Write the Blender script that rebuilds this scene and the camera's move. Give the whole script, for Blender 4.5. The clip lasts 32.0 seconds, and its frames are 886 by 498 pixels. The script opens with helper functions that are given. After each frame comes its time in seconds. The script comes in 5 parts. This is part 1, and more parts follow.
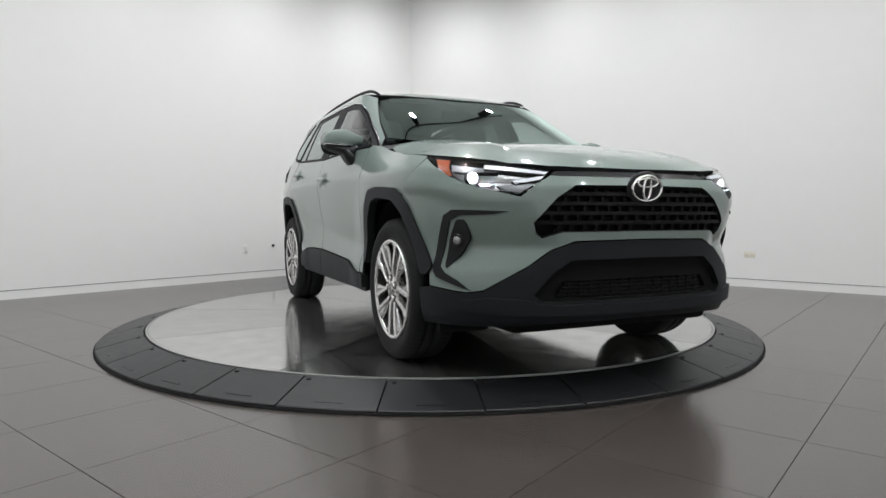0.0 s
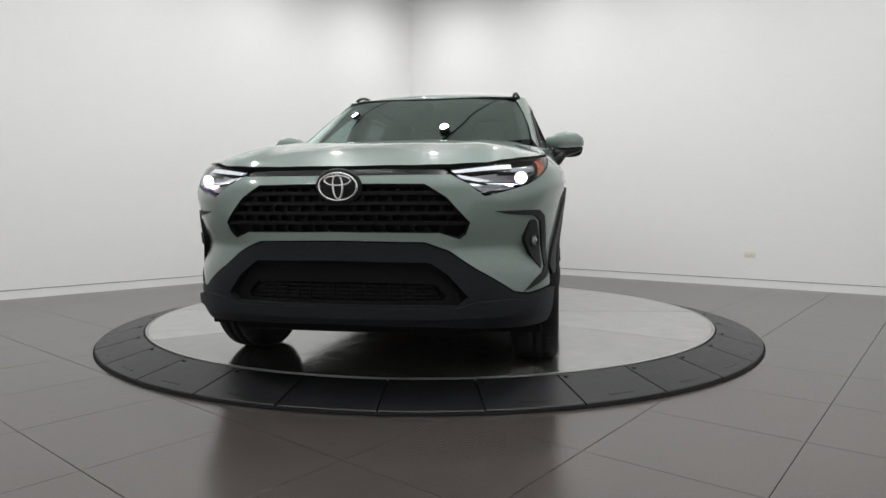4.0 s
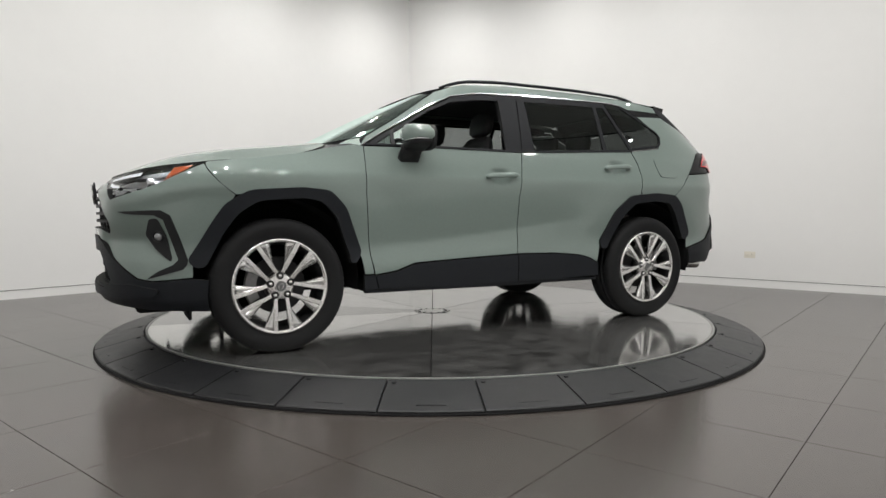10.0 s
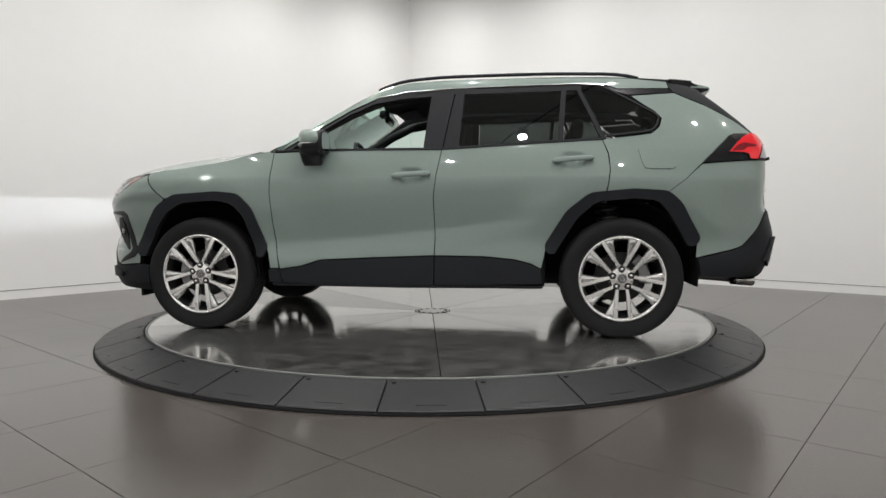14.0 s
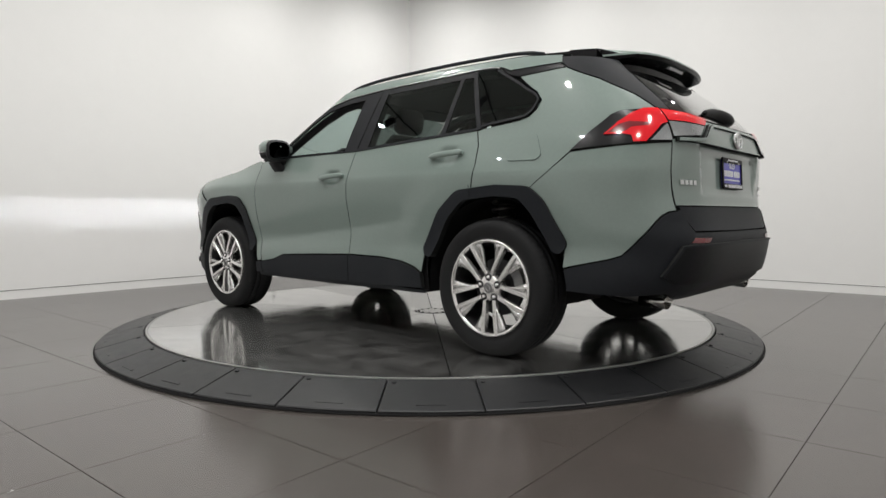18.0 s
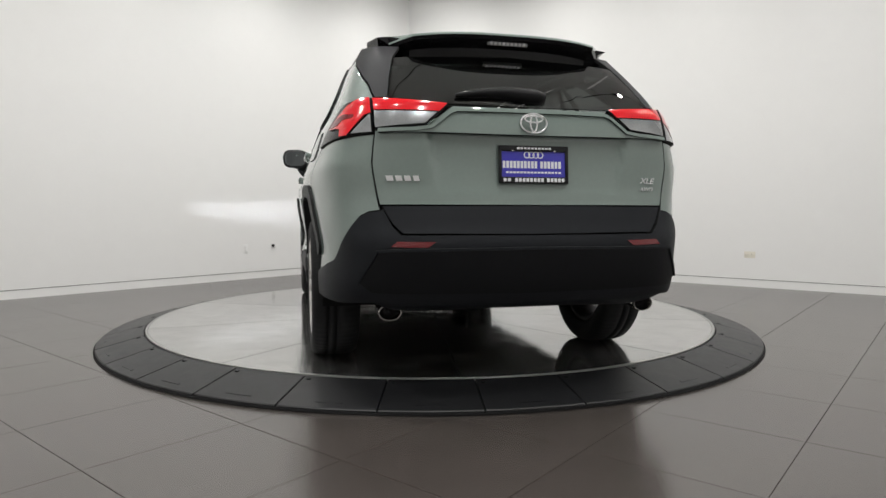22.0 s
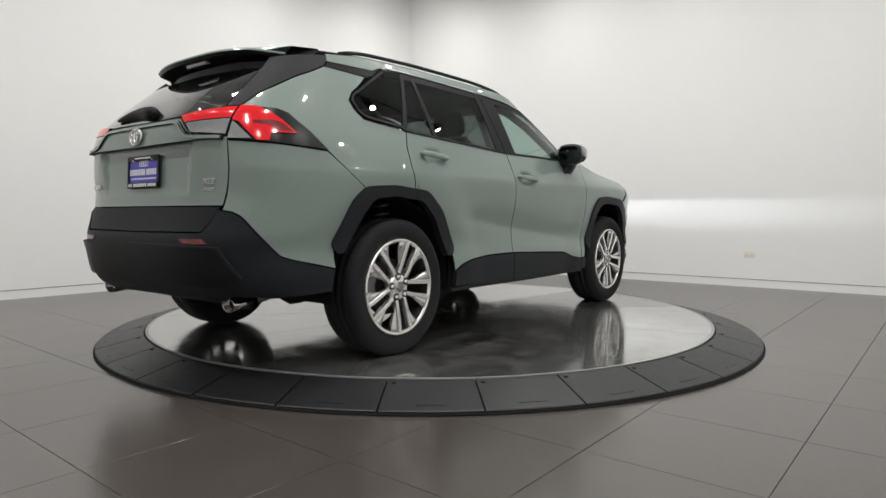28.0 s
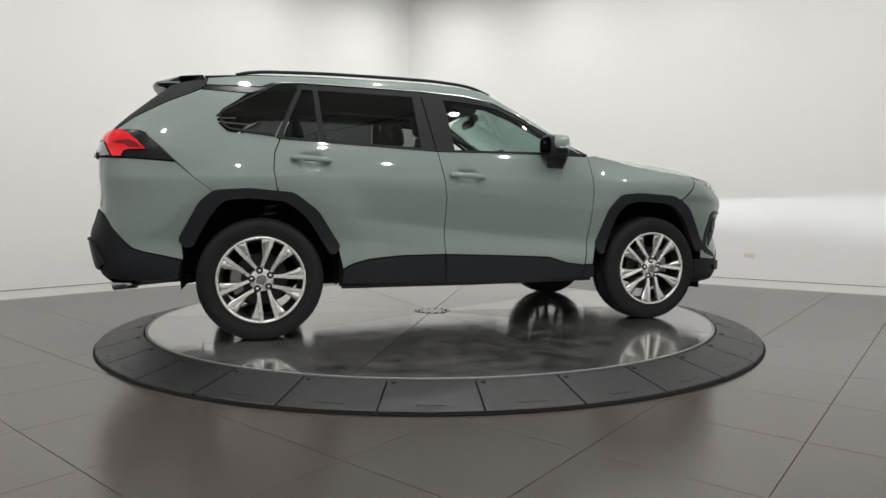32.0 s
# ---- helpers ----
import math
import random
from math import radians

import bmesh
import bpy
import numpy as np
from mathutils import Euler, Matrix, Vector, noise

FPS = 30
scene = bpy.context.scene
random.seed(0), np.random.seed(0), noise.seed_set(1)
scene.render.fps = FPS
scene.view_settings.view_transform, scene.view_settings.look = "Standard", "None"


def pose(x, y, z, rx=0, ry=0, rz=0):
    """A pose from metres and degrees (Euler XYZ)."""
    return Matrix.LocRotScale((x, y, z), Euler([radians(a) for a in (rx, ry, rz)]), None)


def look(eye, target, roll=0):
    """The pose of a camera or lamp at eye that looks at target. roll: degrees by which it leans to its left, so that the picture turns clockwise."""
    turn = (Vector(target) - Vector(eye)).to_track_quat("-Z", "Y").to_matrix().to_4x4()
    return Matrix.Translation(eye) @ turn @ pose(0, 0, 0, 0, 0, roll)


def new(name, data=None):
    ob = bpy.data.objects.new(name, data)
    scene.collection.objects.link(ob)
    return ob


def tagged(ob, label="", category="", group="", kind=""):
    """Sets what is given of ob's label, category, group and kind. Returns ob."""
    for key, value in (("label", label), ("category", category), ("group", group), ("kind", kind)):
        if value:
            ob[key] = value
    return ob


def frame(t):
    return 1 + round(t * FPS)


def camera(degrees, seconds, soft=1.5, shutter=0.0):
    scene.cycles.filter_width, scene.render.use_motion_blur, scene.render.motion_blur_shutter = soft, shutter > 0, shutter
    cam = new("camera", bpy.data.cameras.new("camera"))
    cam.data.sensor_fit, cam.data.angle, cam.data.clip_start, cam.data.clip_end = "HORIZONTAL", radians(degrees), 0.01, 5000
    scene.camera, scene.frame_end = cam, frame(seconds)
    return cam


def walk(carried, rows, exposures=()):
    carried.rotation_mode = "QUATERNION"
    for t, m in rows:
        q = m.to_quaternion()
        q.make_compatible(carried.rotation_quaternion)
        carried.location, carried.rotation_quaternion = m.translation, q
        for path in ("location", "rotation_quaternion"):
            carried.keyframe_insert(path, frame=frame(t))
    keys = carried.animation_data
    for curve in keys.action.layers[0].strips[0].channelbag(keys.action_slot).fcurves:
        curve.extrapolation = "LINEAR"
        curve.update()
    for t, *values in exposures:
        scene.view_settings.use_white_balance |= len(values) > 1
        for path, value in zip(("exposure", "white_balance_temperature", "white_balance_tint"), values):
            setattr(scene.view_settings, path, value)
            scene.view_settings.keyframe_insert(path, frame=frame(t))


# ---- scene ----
# ---- camera ----
cam = camera(70.15, 32.0)
EYE = Vector((0.0, -4.902, 0.844))
VIEW = EYE + Vector((math.sin(radians(.985)) * math.cos(radians(3.227)), math.cos(radians(.985)) * math.cos(radians(3.227)), -math.sin(radians(3.227))))
walk(cam, [(0.0, look(EYE, VIEW, -0.02)), (32.0, look(EYE, VIEW, -0.02))], exposures=[(0.0, -.05, 6180, 10), (1.0, -.13, 6120, 10), (2.0, -.20, 6020, 10), (3.0, -.15, 6180, 10), (3.5, -.12, 6200, 10), (5.5, 0.0, 6440, 10), (9.0, -.02, 6450, 10), (25.0, -.02, 6450, 10), (28.0, -.05, 6450, 10), (30.0, -.08, 6450, 10), (32.0, -.08, 6450, 10)])

# ---- light ----
CEILING = 4.25
DECK = 0.084                    # height of the turning deck
TILE_TURN = 49.8
world = bpy.data.worlds.new("world")
scene.world = world
world.use_nodes = True
world.node_tree.nodes["Background"].inputs[0].default_value = (.9, .95, 1, 1)
world.node_tree.nodes["Background"].inputs[1].default_value = 0.05


def ceiling_lamp(x, y, size, watts, aim):
    data = bpy.data.lights.new("downlight", "AREA")
    data.shape, data.size, data.energy, data.color = "DISK", size, watts, (1, .975, .94)
    ob = new("downlight_source", data)
    ob.matrix_basis = Matrix.Translation((x, y, CEILING - .13)) @ aim @ Matrix.Translation((0, 0, -.205))
    return ob


CORNER = Vector((-.363, 5.418))
ALONG_L = Vector((-math.cos(radians(47.18)), -math.sin(radians(47.18))))
ALONG_R = Vector((math.cos(radians(38.45)), -math.sin(radians(38.45))))


def wall_aim(i, j):
    """Cans next to a wall lean towards it."""
    to = Vector((0, 0, -1))
    if not j:
        to += Vector((*(-ALONG_R), 0)) * TILT
    if not i:
        to += Vector((*(-ALONG_L), 0)) * TILT
    return (-to).to_track_quat("Z", "Y").to_matrix().to_4x4()


TILT = .30
LAMPS = [(*(CORNER + ALONG_L * (1.25 + 1.65 * i) + ALONG_R * (1.25 + 1.65 * j)), 1.2 if i and j else (.88, .74, .48, .37, .33)[i + j], wall_aim(i, j)) for i in range(5) for j in range(5)]
for lx, ly, share, aim in LAMPS:
    ceiling_lamp(lx, ly, .10, 20 * share, aim)


# ---- materials ----
def material(name, color, rough=.5, metal=0.0, coat=0.0, bump=0.0, scale=40.0, vary=.06, stretch=(1, 1, 1), spec=.5, emit=None, power=0.0, trans=0.0, rough_vary=0.0):
    m = bpy.data.materials.new(name)
    m.use_nodes = True
    nt = m.node_tree
    b = nt.nodes["Principled BSDF"]
    b.inputs["Roughness"].default_value, b.inputs["Metallic"].default_value = rough, metal
    b.inputs["Coat Weight"].default_value, b.inputs["Coat Roughness"].default_value = coat, .03
    b.inputs["Specular IOR Level"].default_value = spec
    b.inputs["Transmission Weight"].default_value = trans
    if emit:
        b.inputs["Emission Color"].default_value, b.inputs["Emission Strength"].default_value = (*emit, 1), power
    tex = nt.nodes.new("ShaderNodeTexCoord")
    mp = nt.nodes.new("ShaderNodeMapping")
    mp.inputs["Scale"].default_value = stretch
    nt.links.new(tex.outputs["Object"], mp.inputs["Vector"])
    n1, n2 = nt.nodes.new("ShaderNodeTexNoise"), nt.nodes.new("ShaderNodeTexNoise")
    for n, s, d in ((n1, scale, 5), (n2, scale * .07, 3)):
        n.inputs["Scale"].default_value, n.inputs["Detail"].default_value = s, d
        nt.links.new(mp.outputs[0], n.inputs["Vector"])
    add = nt.nodes.new("ShaderNodeMath")
    add.operation = "ADD"
    nt.links.new(n1.outputs[0], add.inputs[0]), nt.links.new(n2.outputs[0], add.inputs[1])
    rng = nt.nodes.new("ShaderNodeMapRange")
    rng.inputs[1].default_value, rng.inputs[2].default_value = .5, 1.5
    rng.inputs[3].default_value, rng.inputs[4].default_value = 1 - vary, 1 + vary
    nt.links.new(add.outputs[0], rng.inputs[0])
    mul = nt.nodes.new("ShaderNodeVectorMath")
    mul.operation = "SCALE"
    mul.inputs[0].default_value = color
    nt.links.new(rng.outputs[0], mul.inputs["Scale"])
    nt.links.new(mul.outputs[0], b.inputs["Base Color"])
    if rough_vary:
        r2 = nt.nodes.new("ShaderNodeMapRange")
        r2.inputs[1].default_value, r2.inputs[2].default_value = .6, 1.4
        r2.inputs[3].default_value, r2.inputs[4].default_value = rough - rough_vary, rough + rough_vary
        nt.links.new(add.outputs[0], r2.inputs[0]), nt.links.new(r2.outputs[0], b.inputs["Roughness"])
    if bump:
        bp = nt.nodes.new("ShaderNodeBump")
        bp.inputs["Strength"].default_value, bp.inputs["Distance"].default_value = bump, .002
        nt.links.new(n1.outputs[0], bp.inputs["Height"]), nt.links.new(bp.outputs[0], b.inputs["Normal"])
    return m


def pane(name, tint, gloss=.09, grow=.9, sheen=(1, 1, 1)):
    """Thin window glass: tinted see-through with a mirror gloss that grows towards grazing."""
    m = bpy.data.materials.new(name)
    m.use_nodes = True
    nt = m.node_tree
    out = nt.nodes["Material Output"]
    nt.nodes.remove(nt.nodes["Principled BSDF"])
    tr, gl, mix, lw = (nt.nodes.new(k) for k in ("ShaderNodeBsdfTransparent", "ShaderNodeBsdfGlossy", "ShaderNodeMixShader", "ShaderNodeLayerWeight"))
    tr.inputs[0].default_value = (*tint, 1)
    gl.inputs[0].default_value = (*sheen, 1)
    gl.inputs["Roughness"].default_value = .004
    lw.inputs[0].default_value = .5
    pw, ma = nt.nodes.new("ShaderNodeMath"), nt.nodes.new("ShaderNodeMath")
    pw.operation, pw.inputs[1].default_value = "POWER", 4.0
    ma.operation, ma.inputs[1].default_value, ma.inputs[2].default_value, ma.use_clamp = "MULTIPLY_ADD", grow, gloss, True
    nt.links.new(lw.outputs["Facing"], pw.inputs[0]), nt.links.new(pw.outputs[0], ma.inputs[0]), nt.links.new(ma.outputs[0], mix.inputs[0])
    nt.links.new(tr.outputs[0], mix.inputs[1]), nt.links.new(gl.outputs[0], mix.inputs[2]), nt.links.new(mix.outputs[0], out.inputs[0])
    return m


PAINT = material("paint", (.175, .220, .2015), .36, 0.0, 1.0, scale=900, vary=.05, spec=.16)
PAINT.node_tree.nodes["Principled BSDF"].inputs["Coat IOR"].default_value = 1.55
CLAD_DARK = material("lower_cladding", (.007, .0075, .0088), .42, spec=.16, bump=.2, scale=600, vary=.12)
LAMP_BOWL = material("lamp_bowl", (.52, .52, .53), .34, .45, scale=90, vary=.2)
CLAD = material("cladding", (.0128, .0145, .0176), .5, spec=.19, bump=.25, scale=600, vary=.12)
BLACK = material("black_plastic", (.0085, .009, .010), .5, spec=.3, scale=200, vary=.15)
GLOSS = material("gloss_black", (.008, .008, .009), .26, coat=0.0, spec=.22, scale=100)
DARK = material("dark_void", (.006, .006, .0065), .85, spec=.2, scale=30)
TRIM = material("window_trim_black", (.009, .0098, .0120), .58, spec=.16, scale=200, vary=.15)
GRILLE = material("grille_black", (.0045, .0045, .0052), .45, spec=.16, scale=200, vary=.15)
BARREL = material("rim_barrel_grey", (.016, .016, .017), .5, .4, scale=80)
SEAM = material("panel_edge_shade", (.012, .013, .013), .7, spec=.2, scale=200)
CHROME = material("chrome", (.82, .82, .83), .24, 1.0, scale=60, vary=.03)
SILVER = material("badge_silver", (.80, .80, .81), .28, 1.0, scale=80, vary=.04)
ALLOY = material("machined_alloy", (.82, .81, .80), .22, .8, scale=120, vary=.05)
ALLOY_DARK = material("painted_alloy", (.58, .575, .57), .26, .85, scale=80)
CAPGREY = material("cap_grey", (.12, .12, .125), .35, .6, scale=90)
RUBBER = material("tyre_rubber", (.0105, .0108, .0115), .7, spec=.22, bump=.4, scale=160, vary=.2, rough_vary=.08)
STEEL = material("brake_steel", (.13, .128, .125), .42, 1.0, scale=140, vary=.12)
CALIPER = material("caliper_grey", (.30, .30, .30), .45, .5, scale=60, vary=.2)
RED = material("lamp_red", (.50, .010, .016), .12, coat=1.0, scale=90, emit=(1, .02, .03), power=.22)
RED_DARK = material("reflector_red", (.15, .008, .012), .2, coat=.5, scale=150)
AMBER = material("lamp_amber", (.42, .085, .022), .15, coat=1.0, scale=90)
CLEAR = material("lamp_clear", (.34, .35, .36), .24, .6, coat=1.0, scale=150, vary=.2)
DRL = material("daylight_strip", (.8, .82, .85), .3, emit=(.92, .96, 1), power=.16)
BEAM = material("headlamp_glow", (.8, .85, .9), .1, coat=1.0, emit=(.93, .97, 1), power=14)
BEAM_SLIT = material("beam_slit", (1, 1, 1), .5, emit=(.90, .96, 1), power=260000)
BEAM_PANE = pane("beam_window", (.95, .96, .97), 0.0, 0.0)
LENS = pane("lamp_lens", (.93, .94, .95), .06)
SCREEN = pane("windscreen_glass", (.70, .86, .81), .40, 1.0, (.84, 1, .955))
GLASS = pane("green_glass", (.82, .975, .92), .055, .7)
PRIVACY = pane("privacy_glass", (.23, .25, .245), .085, .9, (.92, 1, .97))
BACKLITE = pane("rear_glass", (.26, .27, .27), .22)
LEATHER = material("black_leather", (.016, .016, .017), .55, bump=.3, scale=250, vary=.2)
CABIN = material("cabin_grey", (.03, .03, .032), .7, bump=.2, scale=200, vary=.15)
HEADLINER = material("headliner", (.10, .10, .10), .9, bump=.2, scale=400)
PLATE_BLUE = material("plate_blue", (.030, .025, .40), .35, coat=.3, scale=80)
WHITE = material("white_print", (.75, .76, .78), .5, scale=80)
WALL = material("white_wall", (.80, .80, .79), .62, bump=.12, scale=90, vary=.015, rough_vary=.05)
LINER = material("ceiling_grey", (.42, .42, .415), .8, bump=.1, scale=60, vary=.03)
TILE = material("porcelain_tile", (.062, .0535, .0485), .215, scale=2.6, vary=.16, spec=.85)
GROUT = material("grout", (.045, .04, .037), .85, bump=.3, scale=300, vary=.2)
RAMP = material("ramp_rubber", (.0115, .012, .0132), .42, spec=.4, bump=.18, scale=220, vary=.18, rough_vary=.05)
DECKMAT = material("polished_steel_deck", (.63, .63, .615), .105, .90, scale=7.0, vary=.20, rough_vary=.085)
b_deck = DECKMAT.node_tree.nodes["Principled BSDF"]
b_deck.inputs["Anisotropic"].default_value = .62
info_deck, share_deck, times_deck = (DECKMAT.node_tree.nodes.new(k) for k in ("ShaderNodeObjectInfo", "ShaderNodeMapRange", "ShaderNodeMath"))
# random tone per plate paints in how brightly each one reflects the room
share_deck.inputs[3].default_value, share_deck.inputs[4].default_value = .55, 1.20
times_deck.operation = "MULTIPLY"
scale_deck = next(n for n in DECKMAT.node_tree.nodes if n.bl_idname == "ShaderNodeVectorMath")
DECKMAT.node_tree.links.new(scale_deck.inputs["Scale"].links[0].from_socket, times_deck.inputs[0])
DECKMAT.node_tree.links.new(info_deck.outputs["Random"], share_deck.inputs[0])
DECKMAT.node_tree.links.new(share_deck.outputs[0], times_deck.inputs[1])
DECKMAT.node_tree.links.new(times_deck.outputs[0], scale_deck.inputs["Scale"])
haze_deck = DECKMAT.node_tree.nodes.new("ShaderNodeMapRange")
haze_deck.inputs[1].default_value, haze_deck.inputs[2].default_value = .75, 1.25
haze_deck.inputs[3].default_value, haze_deck.inputs[4].default_value = .82, .985
DECKMAT.node_tree.links.new(next(n for n in DECKMAT.node_tree.nodes if n.bl_idname == "ShaderNodeMath" and n.operation == "ADD").outputs[0], haze_deck.inputs[0])
DECKMAT.node_tree.links.new(haze_deck.outputs[0], b_deck.inputs["Metallic"])
tan_deck = DECKMAT.node_tree.nodes.new("ShaderNodeTangent")
tan_deck.direction_type, tan_deck.uv_map = "UV_MAP", "grain"
DECKMAT.node_tree.links.new(tan_deck.outputs[0], b_deck.inputs["Tangent"])
SOCKET = material("ivory_plastic", (.74, .71, .62), .4, scale=50)
HUBMAT = material("hub_steel", (.58, .58, .565), .2, .9, scale=20, vary=.06)
RIMMAT = material("deck_edge_steel", (.42, .42, .41), .38, .85, scale=40, vary=.1)
MIRROR = material("mirror_glass", (.12, .13, .135), .03, 1.0, scale=60, vary=.01)
EXHAUST = material("exhaust_steel", (.52, .51, .49), .2, 1.0, scale=90, vary=.1)


# ---- body surface: plan contours by height ----
def curve(*pts):
    """A smooth monotone curve through (x, y) points."""
    xs, ys = np.array([p[0] for p in pts], float), np.array([p[1] for p in pts], float)
    h, d = np.diff(xs), np.diff(ys) / np.diff(xs)
    m = np.concatenate([[d[0]], np.where(d[:-1] * d[1:] > 0, 2 * d[:-1] * d[1:] / np.where(d[:-1] + d[1:] == 0, 1, d[:-1] + d[1:]), 0), [d[-1]]])

    def f(v):
        v = np.clip(np.asarray(v, float), xs[0], xs[-1])
        i = np.clip(np.searchsorted(xs, v) - 1, 0, len(h) - 1)
        t = (v - xs[i]) / h[i]
        return ((1 + 2 * t) * (1 - t) ** 2 * ys[i] + t * (1 - t) ** 2 * h[i] * m[i]
                + t * t * (3 - 2 * t) * ys[i + 1] + t * t * (t - 1) * h[i] * m[i + 1])
    return f


def step(a, b, v):
    t = np.clip((np.asarray(v, float) - a) / (b - a), 0, 1)
    return t * t * (3 - 2 * t)


XM, XR = 1.35, -1.42            # where the front and rear corners begin to turn in
GF = -0.02                      # greenhouse: where the windscreen corner begins
half_width = curve((.16, .76), (.24, .855), (.32, .888), (.45, .895), (.58, .886), (.70, .898), (.84, .913), (.955, .9205), (.972, .9195),
                   (.990, .9145), (1.06, .895), (1.14, .8685), (1.18, .852), (1.30, .8015), (1.45, .7325), (1.56, .677), (1.60, .654), (1.64, .617))
nose = curve((.16, 2.08), (.24, 2.165), (.32, 2.222), (.40, 2.226), (.60, 2.230), (.75, 2.242), (.86, 2.236), (.92, 2.20),
             (.99, 2.135), (1.05, 2.02), (1.12, 1.80), (1.20, 1.5))
tail = curve((.16, 2.02), (.30, 2.12), (.40, 2.27), (.50, 2.308), (.63, 2.328), (.73, 2.302), (.86, 2.275), (1.08, 2.285),
             (1.20, 2.265), (1.27, 2.21), (1.42, 2.045), (1.56, 1.87), (1.62, 1.80))
screen = curve((1.05, 1.29), (1.15, 1.11), (1.25, .925), (1.36, .715), (1.47, .50), (1.56, .312), (1.60, .22), (1.64, .08))
N, NR = 3.0, 5.0                # squareness of the front and rear corners


def corner(t, n):
    """A quarter of a superellipse, from (1, 0) to (0, 1), for t from 0 to 1."""
    a = np.clip(t, 0, 1) * np.pi / 2
    c, d = np.abs(np.cos(a)), np.abs(np.sin(a))
    r = (c ** n + d ** n) ** (-1 / n)
    return np.where(t >= 1, 0, c * r), np.where(t <= 0, 0, d * r)


HANDLES = ((-.060, .990), (-1.048, 1.074))


def contour(u, z, upper=False):
    """Left half of the body at height z; u runs in metres from the front centre (0) round the side to the rear centre."""
    u, z = np.asarray(u, float), np.asarray(z, float)
    w = half_width(z)
    xm = GF if upper else XM
    xf = screen(z) if upper else nose(z)
    side = xm - XR
    fx, fy = corner(u / 1.5, 4.2 if upper else N)
    ry, rx = corner((u - 1.5 - side) / 1.5, NR)
    front, rear = u < 1.5, u > 1.5 + side
    x = np.where(front, xm + (xf - xm) * fx, np.where(rear, XR - (tail(z) + XR) * rx, xm - np.clip(u - 1.5, 0, side)))
    y = np.where(front, w * fy, np.where(rear, w * ry, w))
    y = y * (1 - .052 * step(-1.15, -2.2, x))
    if not upper:
        y = y * (1 - .088 * step(.55, 1.55, x) * step(.95, 1.15, z))
        full = np.clip(y / w, 0, 1) ** 4
        for xh, zh in HANDLES:          # hollows behind the door handles
            y = y - .020 * np.exp(-(((x - xh) / .062) ** 4 + ((z - zh - .004) / .040) ** 4)) * step(.0, .3, y)
        for xw in (1.345, -1.345):      # swollen wheel arches
            y = y + .011 * step(.80, .60, np.hypot(x - xw, z - .366)) * full
        fold = .55 + (.85 - x) * .112          # the fold low on the doors climbs rearwards
        rise = z - fold
        d = (np.sqrt(rise ** 2 + .016 ** 2) - .016) / (.11 + .15 * step(-.03, .03, rise))
        y = y - .016 * np.clip(1 - d, 0, 1) ** 1.6 * step(1.0, .8, x) * step(-.95, -.35, x)
    return np.stack([x, y, z + 0 * x], -1)


def end_u(upper=False):
    return 3.0 + (GF if upper else XM) - XR


def u_side(x, z, upper=False):
    """u of the point of the side at x, height z."""
    lo, hi = 0.0, end_u(upper)
    for _ in range(40):
        mid = (lo + hi) / 2
        if float(contour(mid, z, upper)[0]) > x:
            lo = mid
        else:
            hi = mid
    return lo


def u_front(y, z, upper=False):
    lo, hi = 0.0, 1.5
    for _ in range(40):
        mid = (lo + hi) / 2
        if float(contour(mid, z, upper)[1]) < y:
            lo = mid
        else:
            hi = mid
    return lo


def u_rear(y, z, upper=False):
    hi = end_u(upper)
    lo = hi - 1.5
    for _ in range(40):
        mid = (lo + hi) / 2
        if float(contour(mid, z, upper)[1]) > y:
            lo = mid
        else:
            hi = mid
    return lo


# ---- mesh helpers ----
CAR = None


def tidy(bm, name, mat, smooth=True):
    me = bpy.data.meshes.new(name)
    bm.to_mesh(me)
    bm.free()
    me.materials.append(mat)
    if smooth:
        me.shade_smooth()
    return me


def part(name, bm, mat, parent, label="", smooth=True, at=None):
    """One mesh object under a thing or a part."""
    me = bm if isinstance(bm, bpy.types.Mesh) else tidy(bm, name, mat, smooth)
    ob = new(name, me)
    ob.parent = parent
    if at is not None:
        ob.matrix_basis = at
    return tagged(ob, label)


def box(w, d, h, bevel=.004, m=Matrix(), segs=2, bm=None):
    bm = bm or bmesh.new()
    r = bmesh.ops.create_cube(bm, size=1, matrix=m @ Matrix.Diagonal((w, d, h, 1)))
    if bevel:
        vs = set(r["verts"])
        es = [e for e in bm.edges if e.verts[0] in vs and e.verts[1] in vs]
        bmesh.ops.bevel(bm, geom=es, offset=bevel, segments=segs, affect="EDGES", profile=.5)
    return bm


def lathe(profile, n=48, closed=False, m=Matrix(), bm=None):
    """Turn (radius, along-y) points round the y axis."""
    bm = bm or bmesh.new()
    rings = []
    for k in range(n):
        a = 2 * math.pi * k / n
        rings.append([bm.verts.new(m @ Vector((r * math.cos(a), y, r * math.sin(a)))) for r, y in profile])
    L = len(profile)
    for k in range(n):
        p, q = rings[k], rings[(k + 1) % n]
        for i in range(L if closed else L - 1):
            j = (i + 1) % L
            bm.faces.new((p[i], p[j], q[j], q[i]))
    bmesh.ops.recalc_face_normals(bm, faces=bm.faces[:])
    return bm


